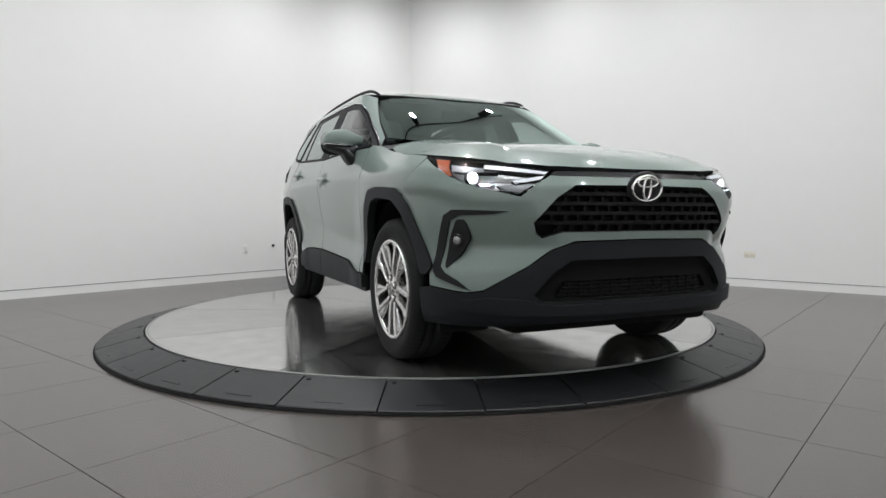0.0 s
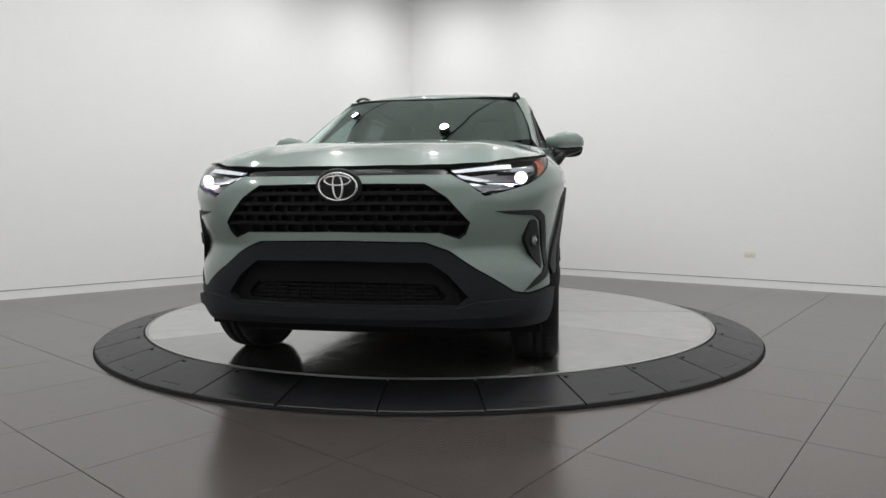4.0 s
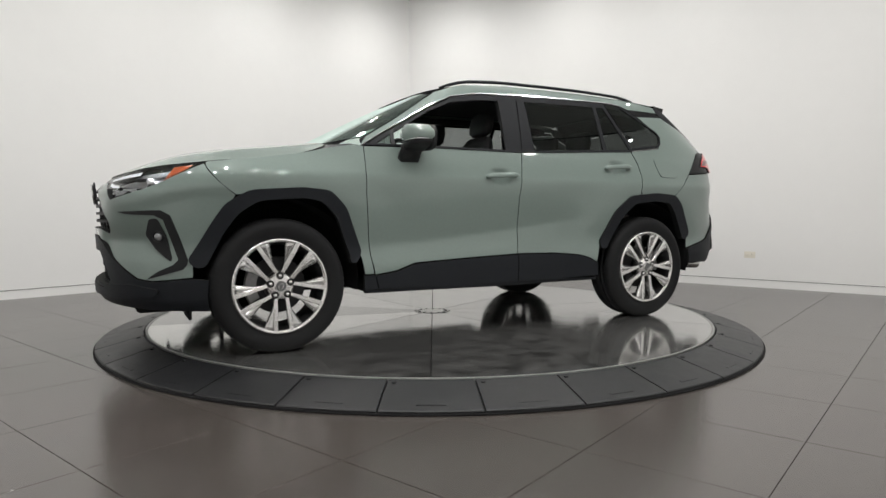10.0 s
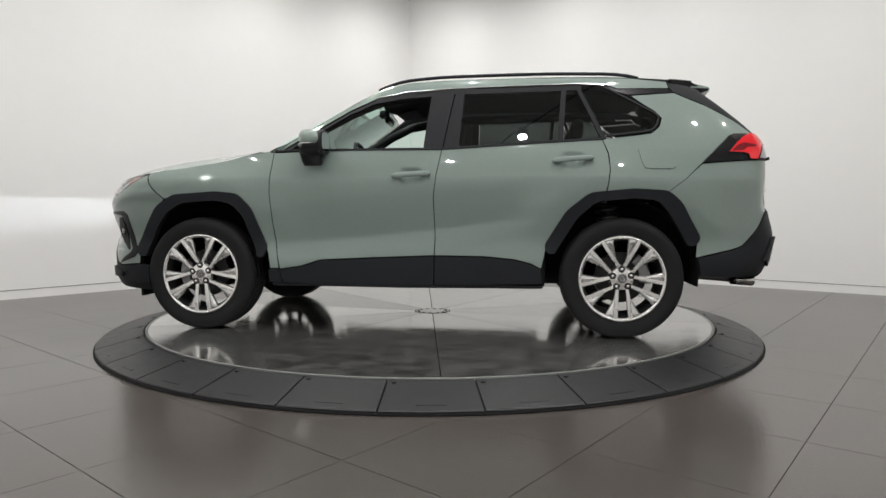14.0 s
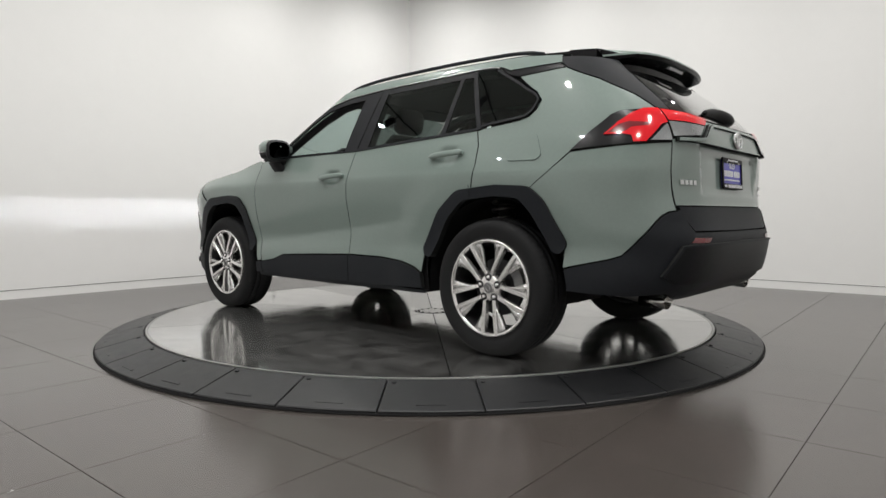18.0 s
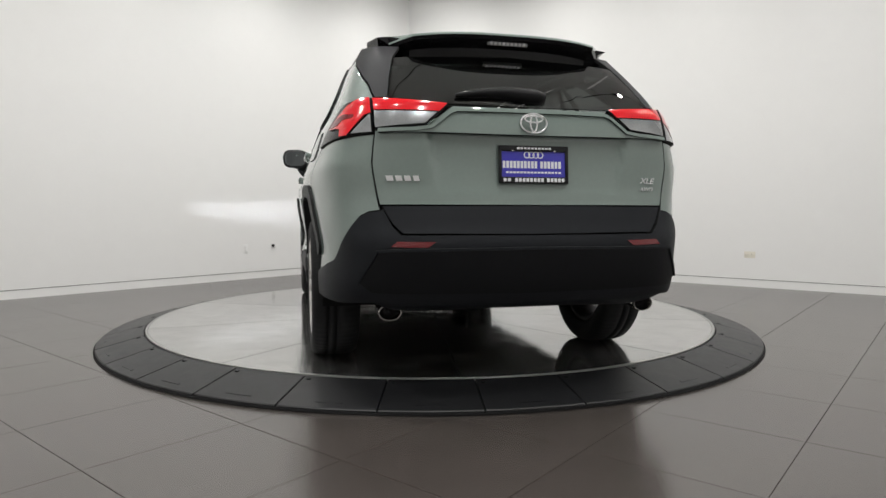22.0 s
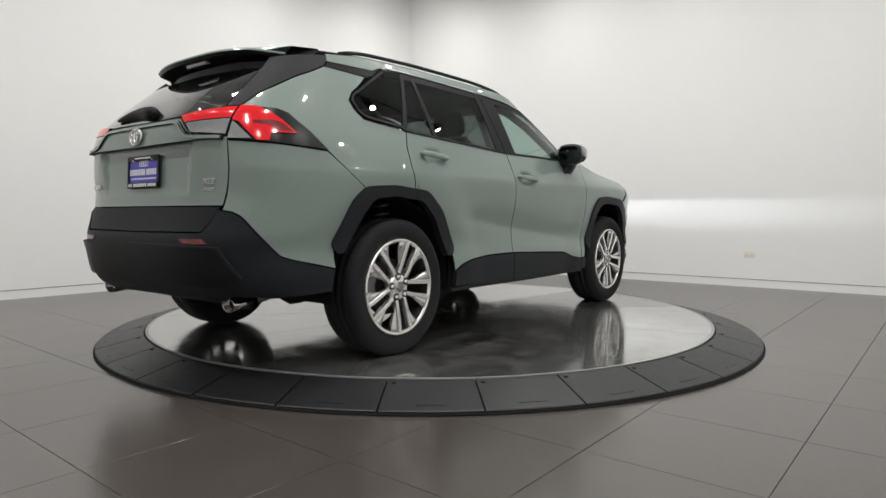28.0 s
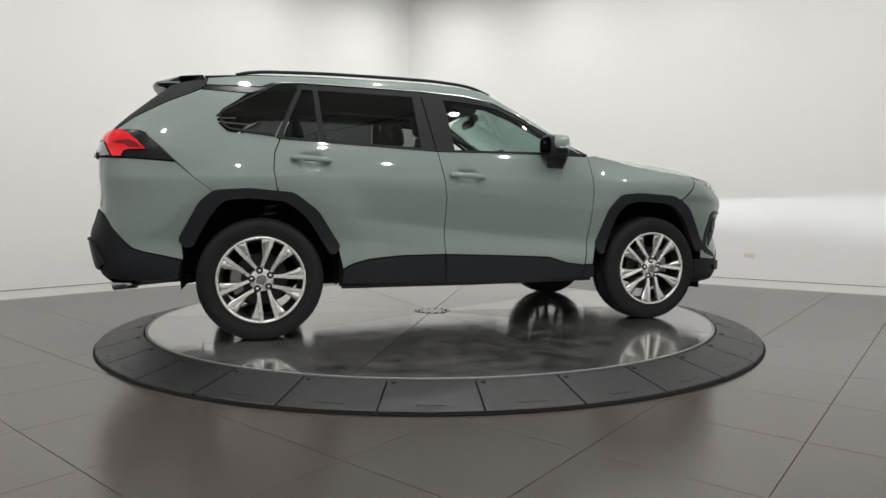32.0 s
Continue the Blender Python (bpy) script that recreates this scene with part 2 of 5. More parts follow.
def tube(points, radius, n=8, bm=None, caps=True, flat=1.0):
    """A round bar along points."""
    bm = bm or bmesh.new()
    pts = [Vector(p) for p in points]
    rings = []
    for i, p in enumerate(pts):
        d = (pts[min(i + 1, len(pts) - 1)] - pts[max(i - 1, 0)]).normalized()
        s = d.cross(Vector((0, 0, 1)))
        s = s.normalized() if s.length > 1e-4 else Vector((0, 1, 0))
        t = s.cross(d)
        r = radius[i] if isinstance(radius, (list, tuple)) else radius
        rings.append([bm.verts.new(p + s * r * math.cos(2 * math.pi * k / n) + t * r * flat * math.sin(2 * math.pi * k / n)) for k in range(n)])
    for a, b in zip(rings, rings[1:]):
        for k in range(n):
            bm.faces.new((a[k], a[(k + 1) % n], b[(k + 1) % n], b[k]))
    if caps:
        bm.faces.new(rings[0][::-1]), bm.faces.new(rings[-1])
    bmesh.ops.recalc_face_normals(bm, faces=bm.faces[:])
    return bm


def loft(rings, caps=True, bm=None):
    """Join closed rings of equal length."""
    bm = bm or bmesh.new()
    vs = [[bm.verts.new(p) for p in r] for r in rings]
    for a, b in zip(vs, vs[1:]):
        for k in range(len(a)):
            bm.faces.new((a[k], a[(k + 1) % len(a)], b[(k + 1) % len(a)], b[k]))
    if caps:
        bm.faces.new(vs[0][::-1]), bm.faces.new(vs[-1])
    bmesh.ops.recalc_face_normals(bm, faces=bm.faces[:])
    return bm


def plate(outline, thick, bevel=0.0, bm=None, m=Matrix()):
    """A flat slab: outline in (x, z), thickness along y, front face at y = 0 towards +y."""
    bm = bm or bmesh.new()
    f = bm.faces.new([bm.verts.new(m @ Vector((x, 0, z))) for x, z in outline])
    r = bmesh.ops.extrude_face_region(bm, geom=[f])
    top = [v for v in r["geom"] if isinstance(v, bmesh.types.BMVert)]
    off = m.to_3x3() @ Vector((0, -thick, 0))
    bmesh.ops.translate(bm, verts=top, vec=off)
    bmesh.ops.recalc_face_normals(bm, faces=bm.faces[:])
    return bm


# ---- body panels: outlines on the body surface ----
def surface(u, z, off=0.0, upper=False, eps=.002):
    u, z = np.asarray(u, float), np.asarray(z, float)
    off = np.asarray(off, float)
    p = contour(u, z, upper)
    du = contour(u + eps, z, upper) - contour(u - eps, z, upper)
    dz = contour(u, z + eps, upper) - contour(u, z - eps, upper)
    du[..., 1] = np.where((u < eps) & (np.abs(du[..., 1]) < 1e-9), 1, du[..., 1])
    n = np.cross(dz, du)
    n /= np.maximum(np.linalg.norm(n, axis=-1, keepdims=True), 1e-9)
    flip = (n[..., 0] * p[..., 0] * .2 + n[..., 1] * p[..., 1] + .02 * n[..., 2]) < 0
    n[flip] *= -1
    return p + n * off[..., None], n


def inset(pts, d, free):
    """Shrink a polygon by d; edges in free stay where they are. Anticlockwise or clockwise."""
    n = len(pts)
    area = sum(pts[i][0] * pts[(i + 1) % n][1] - pts[(i + 1) % n][0] * pts[i][1] for i in range(n))
    s = 1 if area > 0 else -1
    out = []
    for i in range(n):
        a, b, c = np.array(pts[i - 1]), np.array(pts[i]), np.array(pts[(i + 1) % n])
        e1, e2 = b - a, c - b
        n1 = s * np.array([-e1[1], e1[0]]) / max(np.linalg.norm(e1), 1e-9)
        n2 = s * np.array([-e2[1], e2[0]]) / max(np.linalg.norm(e2), 1e-9)
        d1, d2 = (0 if (i - 1) % n in free else d), (0 if i in free else d)
        det = n1[0] * n2[1] - n1[1] * n2[0]
        if abs(det) < .15:
            q = b + (n1 * d1 + n2 * d2) / 2 if not (d1 == 0 or d2 == 0) else b + n1 * d1 + n2 * d2
        else:
            q = b + np.array([(d1 * n2[1] - d2 * n1[1]) / det, (n1[0] * d2 - n2[0] * d1) / det])
            if np.linalg.norm(q - b) > 4 * d:
                q = b + (q - b) / np.linalg.norm(q - b) * 4 * d
        out.append(tuple(q))
    return out


def rounded(pts, r, free=()):
    """Cut the polygon's corners into short arcs."""
    if not r:
        return [tuple(p) for p in pts]
    out, n = [], len(pts)
    for i in range(n):
        a, b, c = np.array(pts[i - 1]), np.array(pts[i]), np.array(pts[(i + 1) % n])
        l1, l2 = np.linalg.norm(a - b), np.linalg.norm(c - b)
        if (i - 1) % n in free or i in free or l1 < 1e-6 or l2 < 1e-6:
            out.append(tuple(b))
            continue
        cosv = np.dot(a - b, c - b) / l1 / l2
        if cosv < -.97:
            out.append(tuple(b))
            continue
        k = min(r, .45 * l1, .45 * l2)
        p, q = b + (a - b) / l1 * k, b + (c - b) / l2 * k
        for t in (0, .33, .67, 1):
            out.append(tuple((1 - t) ** 2 * p + 2 * t * (1 - t) * b + t * t * q))
    return out


def fill(pts, res, centre=None):
    """A triangulated, finely cut flat polygon. Returns its bmesh in (u, z, 0)."""
    bm = bmesh.new()
    vs = [bm.verts.new((u, z, 0)) for u, z in pts]
    f = bm.faces.new(vs)
    f.normal_update()
    bmesh.ops.triangulate(bm, faces=[f], ngon_method="EAR_CLIP")
    us, zs = [p[0] for p in pts], [p[1] for p in pts]
    for axis, lo, hi in ((0, min(us), max(us)), (1, min(zs), max(zs))):
        k = math.floor(lo / res) + 1
        while k * res < hi - 1e-6:
            co, no = [0, 0, 0], [0, 0, 0]
            co[axis], no[axis] = k * res, 1
            bmesh.ops.bisect_plane(bm, geom=bm.verts[:] + bm.edges[:] + bm.faces[:], plane_co=co, plane_no=no, dist=1e-5)
            k += 1
    bmesh.ops.remove_doubles(bm, verts=bm.verts[:], dist=1e-5)
    return bm


def dress(bm, place, depth, both, edge_free):
    """Move a flat patch on to the surface, turn its rim in, mirror it. Returns plain arrays."""
    bm.verts.ensure_lookup_table()
    uz = np.array([v.co[:2] for v in bm.verts]).reshape(-1, 2)
    pos, nor = place(uz)
    faces = [[v.index for v in f.verts] for f in bm.faces]
    rims = []
    for e in bm.edges:
        if len(e.link_faces) == 1:
            i, j = e.verts[0].index, e.verts[1].index
            if not edge_free(uz[i], uz[j]):
                rims.append((i, j))
    bm.free()
    verts, normals = [tuple(p) for p in pos], [tuple(n) for n in nor]
    # faces look outwards
    for f in faces:
        a, b, c = (np.array(verts[k]) for k in f[:3])
        if np.dot(np.cross(b - a, c - a), nor[f[0]]) < 0:
            f.reverse()
    inner = {}
    for i, j in rims:
        for k in (i, j):
            if k not in inner:
                inner[k] = len(verts)
                verts += [tuple(pos[k] - nor[k] * depth), tuple(pos[k])]
                normals += [None, None]
    rim_faces = [[inner[i] + 1, inner[j] + 1, inner[j], inner[i]] for i, j in rims] if depth else []
    n0 = len(verts)
    if both:
        verts += [(x, -y, z) for x, y, z in verts[:n0]]
        normals += [None if n is None else (n[0], -n[1], n[2]) for n in normals[:n0]]
        faces += [[k + n0 for k in f[::-1]] for f in faces]
        rim_faces += [[k + n0 for k in f[::-1]] for f in rim_faces]
    return verts, normals, faces, rim_faces


def to_mesh(name, verts, normals, faces, rims, mat):
    me = bpy.data.meshes.new(name)
    me.from_pydata(verts, [], faces + rims)
    me.materials.append(mat)
    me.materials.append(SEAM)
    me.shade_smooth()
    nf, custom = len(faces), []
    for k, p in enumerate(me.polygons):
        p.material_index = 1 if k >= nf else 0
        for v in p.vertices:
            custom.append(tuple(normals[v]) if k < nf and normals[v] is not None else tuple(p.normal))
    me.normals_split_custom_set(custom)
    return me


def panel(name, pts, mat, parent, off=0.0, upper=False, depth=.014, gap=.0018, res=.05, mode="pair", label="", round_by=0.0, lift=None):
    """A body panel with its outline pts (u, z). mode: pair (left and right, one object each), front or rear (one piece over the centre), left or right."""
    end = end_u(upper)
    centre = 0.0 if mode == "front" else end if mode == "rear" else None
    n = len(pts)
    free = {i for i in range(n) if centre is not None and abs(pts[i][0] - centre) < 1e-6 and abs(pts[(i + 1) % n][0] - centre) < 1e-6}
    q = rounded(pts, round_by, free)
    m = len(q)
    free = {i for i in range(m) if centre is not None and abs(q[i][0] - centre) < 1e-6 and abs(q[(i + 1) % m][0] - centre) < 1e-6}
    q = inset(q, gap, free)
    bm = fill(q, res)

    def place(uz):
        o = np.full(len(uz), off)
        if lift:
            o = o + lift(uz[:, 0], uz[:, 1])
        pos, nor = surface(uz[:, 0], uz[:, 1], o, upper)
        if lift:
            def moved(u, z):
                return surface(u, z, off + lift(u, z), upper)[0]
            e = .003
            u, z = uz[:, 0], uz[:, 1]
            if centre is not None:
                u = np.clip(u, e, end - e)
            n = np.cross(moved(u, z + e) - moved(u, z - e), moved(u + e, z) - moved(u - e, z))
            n /= np.maximum(np.linalg.norm(n, axis=-1, keepdims=True), 1e-9)
            nor = n * np.sign(np.sum(n * nor, axis=-1, keepdims=True))
        return pos, nor

    data = dress(bm, place, depth, mode in ("front", "rear"), lambda a, b: centre is not None and abs(a[0] - centre) < 1e-4 and abs(b[0] - centre) < 1e-4)
    if mode in ("front", "rear", "left"):
        return part(name, to_mesh(name, *data, mat), mat, parent, label)
    v, nn, f, r = data
    left = None if mode == "right" else part(name, to_mesh(name, v, nn, f, r, mat), mat, parent, label)
    v2 = [(x, -y, z) for x, y, z in v]
    n2 = [None if k is None else (k[0], -k[1], k[2]) for k in nn]
    right = part(name, to_mesh(name, v2, n2, [k[::-1] for k in f], [k[::-1] for k in r], mat), mat, parent, label)
    return left, right


def top_panel(name, pts, height, mat, parent, depth=.014, gap=.0014, res=.06, label="", off=0.0):
    """A panel seen from above: outline in (x, y >= 0), mirrored over the centre; height(x, y)."""
    n = len(pts)
    free = {i for i in range(n) if abs(pts[i][1]) < 1e-6 and abs(pts[(i + 1) % n][1]) < 1e-6}
    bm = fill(inset(pts, gap, free), res)

    def place(uz):
        x, y, e = uz[:, 0], uz[:, 1], .003
        z = height(x, y)
        gx, gy = (height(x + e, y) - height(x - e, y)) / 2 / e, (height(x, y + e) - height(x, np.abs(y - e))) / 2 / e
        nn = np.stack([-gx, -gy, np.ones_like(x)], -1)
        nn /= np.linalg.norm(nn, axis=-1, keepdims=True)
        return np.stack([x, y, z], -1) + nn * off, nn

    data = dress(bm, place, depth, True, lambda a, b: abs(a[1]) < 1e-4 and abs(b[1]) < 1e-4)
    return part(name, to_mesh(name, *data, mat), mat, parent, label)


def S(*xz, upper=False):
    return [(u_side(x, z, upper), z) for x, z in xz]


def F(*yz, upper=False):
    return [(u_front(y, z, upper) if y else 0.0, z) for y, z in yz]


def R(*yz, upper=False):
    return [(u_rear(y, z, upper) if y else end_u(upper), z) for y, z in yz]


def band(line, width, side=1):
    """The outline of a strip beside a line of (u, z) points."""
    p = np.array(line, float)
    d = np.gradient(p, axis=0)
    d /= np.linalg.norm(d, axis=1, keepdims=True)
    q = p + side * width * np.stack([-d[:, 1], d[:, 0]], -1)
    return [tuple(v) for v in p] + [tuple(v) for v in q[::-1]]


def oval(rx, rz, n=32, cx=0.0, cz=0.0):
    return [(cx + rx * math.cos(2 * math.pi * k / n), cz + rz * math.sin(2 * math.pi * k / n)) for k in range(n)]


def oval_ring(rx, rz, w, cx=0.0, cz=0.0, h=.003, n=36, bm=None):
    """A raised oval band in the (x, z) plane."""
    bm = bm or bmesh.new()
    rings = []
    for k in range(n):
        a = 2 * math.pi * k / n
        c, s = math.cos(a), math.sin(a)
        rings.append([Vector((cx + (rx + d) * c, y, cz + (rz + d) * s)) for d, y in ((-w, 0), (-w * .4, h), (w * .4, h), (w, 0))])
    vs = [[bm.verts.new(p) for p in r] for r in rings]
    for i in range(n):
        p, q = vs[i], vs[(i + 1) % n]
        for j in range(3):
            bm.faces.new((p[j], p[j + 1], q[j + 1], q[j]))
    bmesh.ops.recalc_face_normals(bm, faces=bm.faces[:])
    return bm


# ---- room ----
def slab(name, corners, z0, z1, mat, label=""):
    """An upright-sided slab over a plan outline."""
    bm = bmesh.new()
    lo = [bm.verts.new((x, y, z0)) for x, y in corners]
    hi = [bm.verts.new((x, y, z1)) for x, y in corners]
    bm.faces.new(lo[::-1]), bm.faces.new(hi)
    for i in range(len(lo)):
        j = (i + 1) % len(lo)
        bm.faces.new((lo[i], lo[j], hi[j], hi[i]))
    bmesh.ops.recalc_face_normals(bm, faces=bm.faces[:])
    return tagged(new(name, tidy(bm, name, mat, False)), label, kind="structure")


LEN_L, LEN_R = 10.0, 10.0
BASE, REVEAL = .086, .007       # plinth height and shadow gap above it


def wall_run(name, start, along, length, out, label):
    a, b = start, start + along * length
    a = a - along * .3 if name == "wall_left" else a
    base = slab("plinth", [a, b, b - out * .15, a - out * .15], 0, BASE, WALL, "white painted plinth below the shadow gap")
    slab(name, [a + out * .006, b + out * .006, b - out * .15, a - out * .15], BASE + REVEAL, CEILING, WALL, label)
    slab("shadow_gap", [a - out * .012, b - out * .012, b - out * .14, a - out * .14], BASE, BASE + REVEAL, GROUT, "dark shadow gap between wall and plinth")
    base.name = "baseboard"
    return base


OUT_L = Vector((-ALONG_L.y, ALONG_L.x))
OUT_L = OUT_L if OUT_L.dot(-CORNER) > 0 else -OUT_L
OUT_R = Vector((-ALONG_R.y, ALONG_R.x))
OUT_R = OUT_R if OUT_R.dot(-CORNER) > 0 else -OUT_R
wall_run("wall_left", CORNER, ALONG_L, LEN_L, OUT_L, "smooth white painted showroom wall")
wall_run("wall_right", CORNER, ALONG_R, LEN_R, OUT_R, "smooth white painted showroom wall")
P_L, P_R = CORNER + ALONG_L * LEN_L, CORNER + ALONG_R * LEN_R
FAR = P_L + P_R - CORNER
for nm, a, b in (("wall_back", P_L, FAR), ("wall_side", P_R, FAR)):
    d = (b - a).normalized()
    o = Vector((d.y, -d.x))
    o = o if o.dot(a) > 0 else -o
    slab(nm, [a, b, b + o * .15, a + o * .15], 0, CEILING, WALL, "plain white painted wall behind the camera")
mid = (P_L + P_R) / 2
slab("ceiling", [CORNER + (CORNER - mid) * .05, P_L + (P_L - mid) * .05, FAR + (FAR - mid) * .05, P_R + (P_R - mid) * .05], CEILING, CEILING + .2, LINER, "flat grey ceiling with black spotlights")

for lx, ly, _, aim in LAMPS:
    lamp = new("ceiling_spotlight")
    lamp.location = (lx, ly, CEILING)
    tagged(lamp, "black cylindrical ceiling spotlight, lit, on a short stem", "spotlight", "ceiling spotlights")
    part("canopy", lathe([(.001, 0), (.055, 0), (.055, -.012), (.001, -.014)], 20, True, Matrix.Rotation(radians(-90), 4, "X")), BLACK, lamp)
    part("stem", tube([(0, 0, -.01), (0, 0, -.13)], .012), BLACK, lamp)
    part("can", lathe([(.001, -.01), (.060, -.01), (.070, 0), (.070, .19), (.064, .19), (.060, .17), (.001, .17)], 24, True, Matrix.Rotation(radians(-90), 4, "X")), BLACK, lamp, at=Matrix.Translation((0, 0, -.13)) @ aim)
for j in range(5):
    a, b = CORNER + ALONG_R * (1.25 + 1.65 * j) + ALONG_L * .8, CORNER + ALONG_R * (1.25 + 1.65 * j) + ALONG_L * 8.4
    track = new("lighting_track")
    track.matrix_basis = Matrix.Translation(((a.x + b.x) / 2, (a.y + b.y) / 2, CEILING)) @ Matrix.Rotation(math.atan2(ALONG_L.y, ALONG_L.x), 4, "Z")
    tagged(track, "black lighting track bar fixed along the ceiling", "track", "lighting tracks")
    part("rail_body", box(7.6, .022, .018, .003, Matrix.Translation((0, 0, -.011))), BLACK, track)
    part("end_cap", box(.03, .044, .028, .003, Matrix.Translation((3.81, 0, -.014))), BLACK, track)
    part("end_cap", box(.03, .044, .028, .003, Matrix.Translation((-3.81, 0, -.014))), BLACK, track)

# floor: 0.6 m porcelain tiles laid diagonally
floor = slab("floor", [CORNER + (CORNER - mid) * .05, P_L, FAR, P_R], -.2, -.003, GROUT, "dark grey porcelain tile floor with thin joints")
TS, JOINT = .6, .0032
tile_turn = Matrix.Rotation(radians(TILE_TURN), 4, "Z")
origin = Vector((-1.157, -2.851, 0))


def tile_mesh():
    bm = bmesh.new()
    w = (TS - JOINT) / 2
    box(2 * w, 2 * w, .02, .0004, Matrix.Translation((0, 0, -.01)), 1, bm)
    return tidy(bm, "tile", TILE, False)


# turntable deck with bolted wedge plates, and the ramp ring round it
R_DECK, R_RING = 2.032, 2.325
deck = new("turntable_deck")
deck.location = (0, 0, DECK)
tagged(deck, "polished round steel turntable deck with radial plate seams", "turntable")
for k in range(10):
    a0, a1 = 2 * math.pi * k / 10 + radians(27.2), 2 * math.pi * (k + 1) / 10 + radians(27.2)
    bm = bmesh.new()
    g = .0026
    rows = []
    for r in (.14, .7, 1.3, 1.7, 2.0145):
        rows.append([bm.verts.new((r * math.cos(a0 + g / r + (a1 - a0 - 2 * g / r) * i / 16), r * math.sin(a0 + g / r + (a1 - a0 - 2 * g / r) * i / 16), 0)) for i in range(17)])
    for p, q in zip(rows, rows[1:]):
        for i in range(16):
            bm.faces.new((p[i], q[i], q[i + 1], p[i + 1]))
    ext = bmesh.ops.extrude_face_region(bm, geom=bm.faces[:])
    bmesh.ops.translate(bm, verts=[v for v in ext["geom"] if isinstance(v, bmesh.types.BMVert)], vec=(0, 0, -.006))
    bmesh.ops.recalc_face_normals(bm, faces=bm.faces[:])
    uv = bm.loops.layers.uv.new("grain")
    am = (a0 + a1) / 2
    for f in bm.faces:
        for lp in f.loops:
            x, y = lp.vert.co.x, lp.vert.co.y
            lp[uv].uv = (-x * math.sin(am) + y * math.cos(am), x * math.cos(am) + y * math.sin(am))
    part("deck_plate", bm, DECKMAT, deck, smooth=False)
part("deck_rim", lathe([(2.017, -.004), (2.017, .0012), (2.0308, .0012), (2.0315, .0), (2.032, -.03), (2.017, -.03)], 128, True, Matrix.Rotation(radians(90), 4, "X")), RIMMAT, deck, "bright steel edge band", smooth=False)
part("deck_underplate", lathe([(.001, -.012), (2.0, -.012), (2.0, -.03), (.001, -.03)], 96, True, Matrix.Rotation(radians(90), 4, "X")), DARK, deck, smooth=False)
part("hub_cover", lathe([(.001, .002), (.128, .002), (.133, -.002), (.133, -.012), (.001, -.012)], 48, True, Matrix.Rotation(radians(90), 4, "X")), HUBMAT, deck, smooth=False)
bolt = tidy(lathe([(.0005, .0045), (.009, .0045), (.0115, .002), (.0115, -.002), (.0005, -.002)], 12, True, Matrix.Rotation(radians(90), 4, "X")), "bolt", BLACK, False)
for k in range(12):
    a = 2 * math.pi * k / 12
    part("bolt", bolt, BLACK, deck, at=Matrix.Translation((.108 * math.cos(a), .108 * math.sin(a), .0)))

ring = new("ramp_ring")
tagged(ring, "black rubber ramp ring of bolted segments round the turntable", "ramp ring")
SEG = 32
SHIFT = radians(5.5)
for k in range(SEG):
    a0, a1 = 2 * math.pi * k / SEG + SHIFT, 2 * math.pi * (k + 1) / SEG + SHIFT
    prof = [(2.040, .02), (2.040, DECK - .006), (2.046, DECK - .002), (2.310, .0215), (2.3145, .017), (2.3145, .004)]
    rings = []
    for i in range(9):
        rr = []
        for r, z in prof:
            g = .0042 / r
            a = a0 + g + (a1 - a0 - 2 * g) * i / 8
            rr.append((r * math.cos(a), r * math.sin(a), z))
        rings.append(rr)
    seg = part("ramp_segment", loft(rings), RAMP, ring, smooth=False)
    a = (a0 + a1) / 2
    part("embossed_mark", box(.012, .13, .002, 0, Matrix.Rotation(a, 4, "Z") @ Matrix.Translation((2.262, 0, .0333)) @ Matrix.Rotation(radians(13), 4, "Y")), RAMP, ring, smooth=False)
    a = a0 + .016
    part("bolt", bolt, BLACK, ring, at=Matrix.Translation((2.075 * math.cos(a), 2.075 * math.sin(a), DECK - .008)))
part("outer_lip", lathe([(2.290, .002), (2.290, .010), (2.321, .0095), (R_RING, .006), (R_RING, .0)], 128, True, Matrix.Rotation(radians(90), 4, "X")), DARK, ring, "black rubber base lip", smooth=False)
part("ramp_core", lathe([(2.036, .002), (2.036, DECK - .014), (2.285, .008), (2.285, .002)], 96, True, Matrix.Rotation(radians(90), 4, "X")), DARK, ring, smooth=False)


def outlet(x, y, out, z, w, h, mat, label):
    """A wall socket plate at a place on the wall."""
    ob = new("wall_outlet")
    ob.matrix_basis = Matrix.Translation((x, y, z)) @ Matrix.Rotation(math.atan2(-out.x, out.y), 4, "Z")
    tagged(ob, label, "outlet")
    part("cover_plate", box(w, .008, h, .003, Matrix.Translation((0, .004, 0))), mat, ob)
    for dx in ((-.022, .022) if w > h else (0,)):
        for dz in ((0,) if w > h else (-.022, .022)):
            part("receptacle", box(.026, .004, .026, .003, Matrix.Translation((dx, .0095, dz))), mat, ob)
            for sx in (-.005, .005):
                part("slot", box(.002, .001, .009, 0, Matrix.Translation((dx + sx, .0121, dz + .002))), BLACK, ob)
    return ob


# ---- car ----
CAR_X, CAR_Y = .0526, .0634
car = new("car")
car.location = (0, 0, DECK)
tagged(car, "sage green compact suv with black cladding and alloy wheels", "car")
shift = Matrix.Translation((CAR_X, CAR_Y, 0))

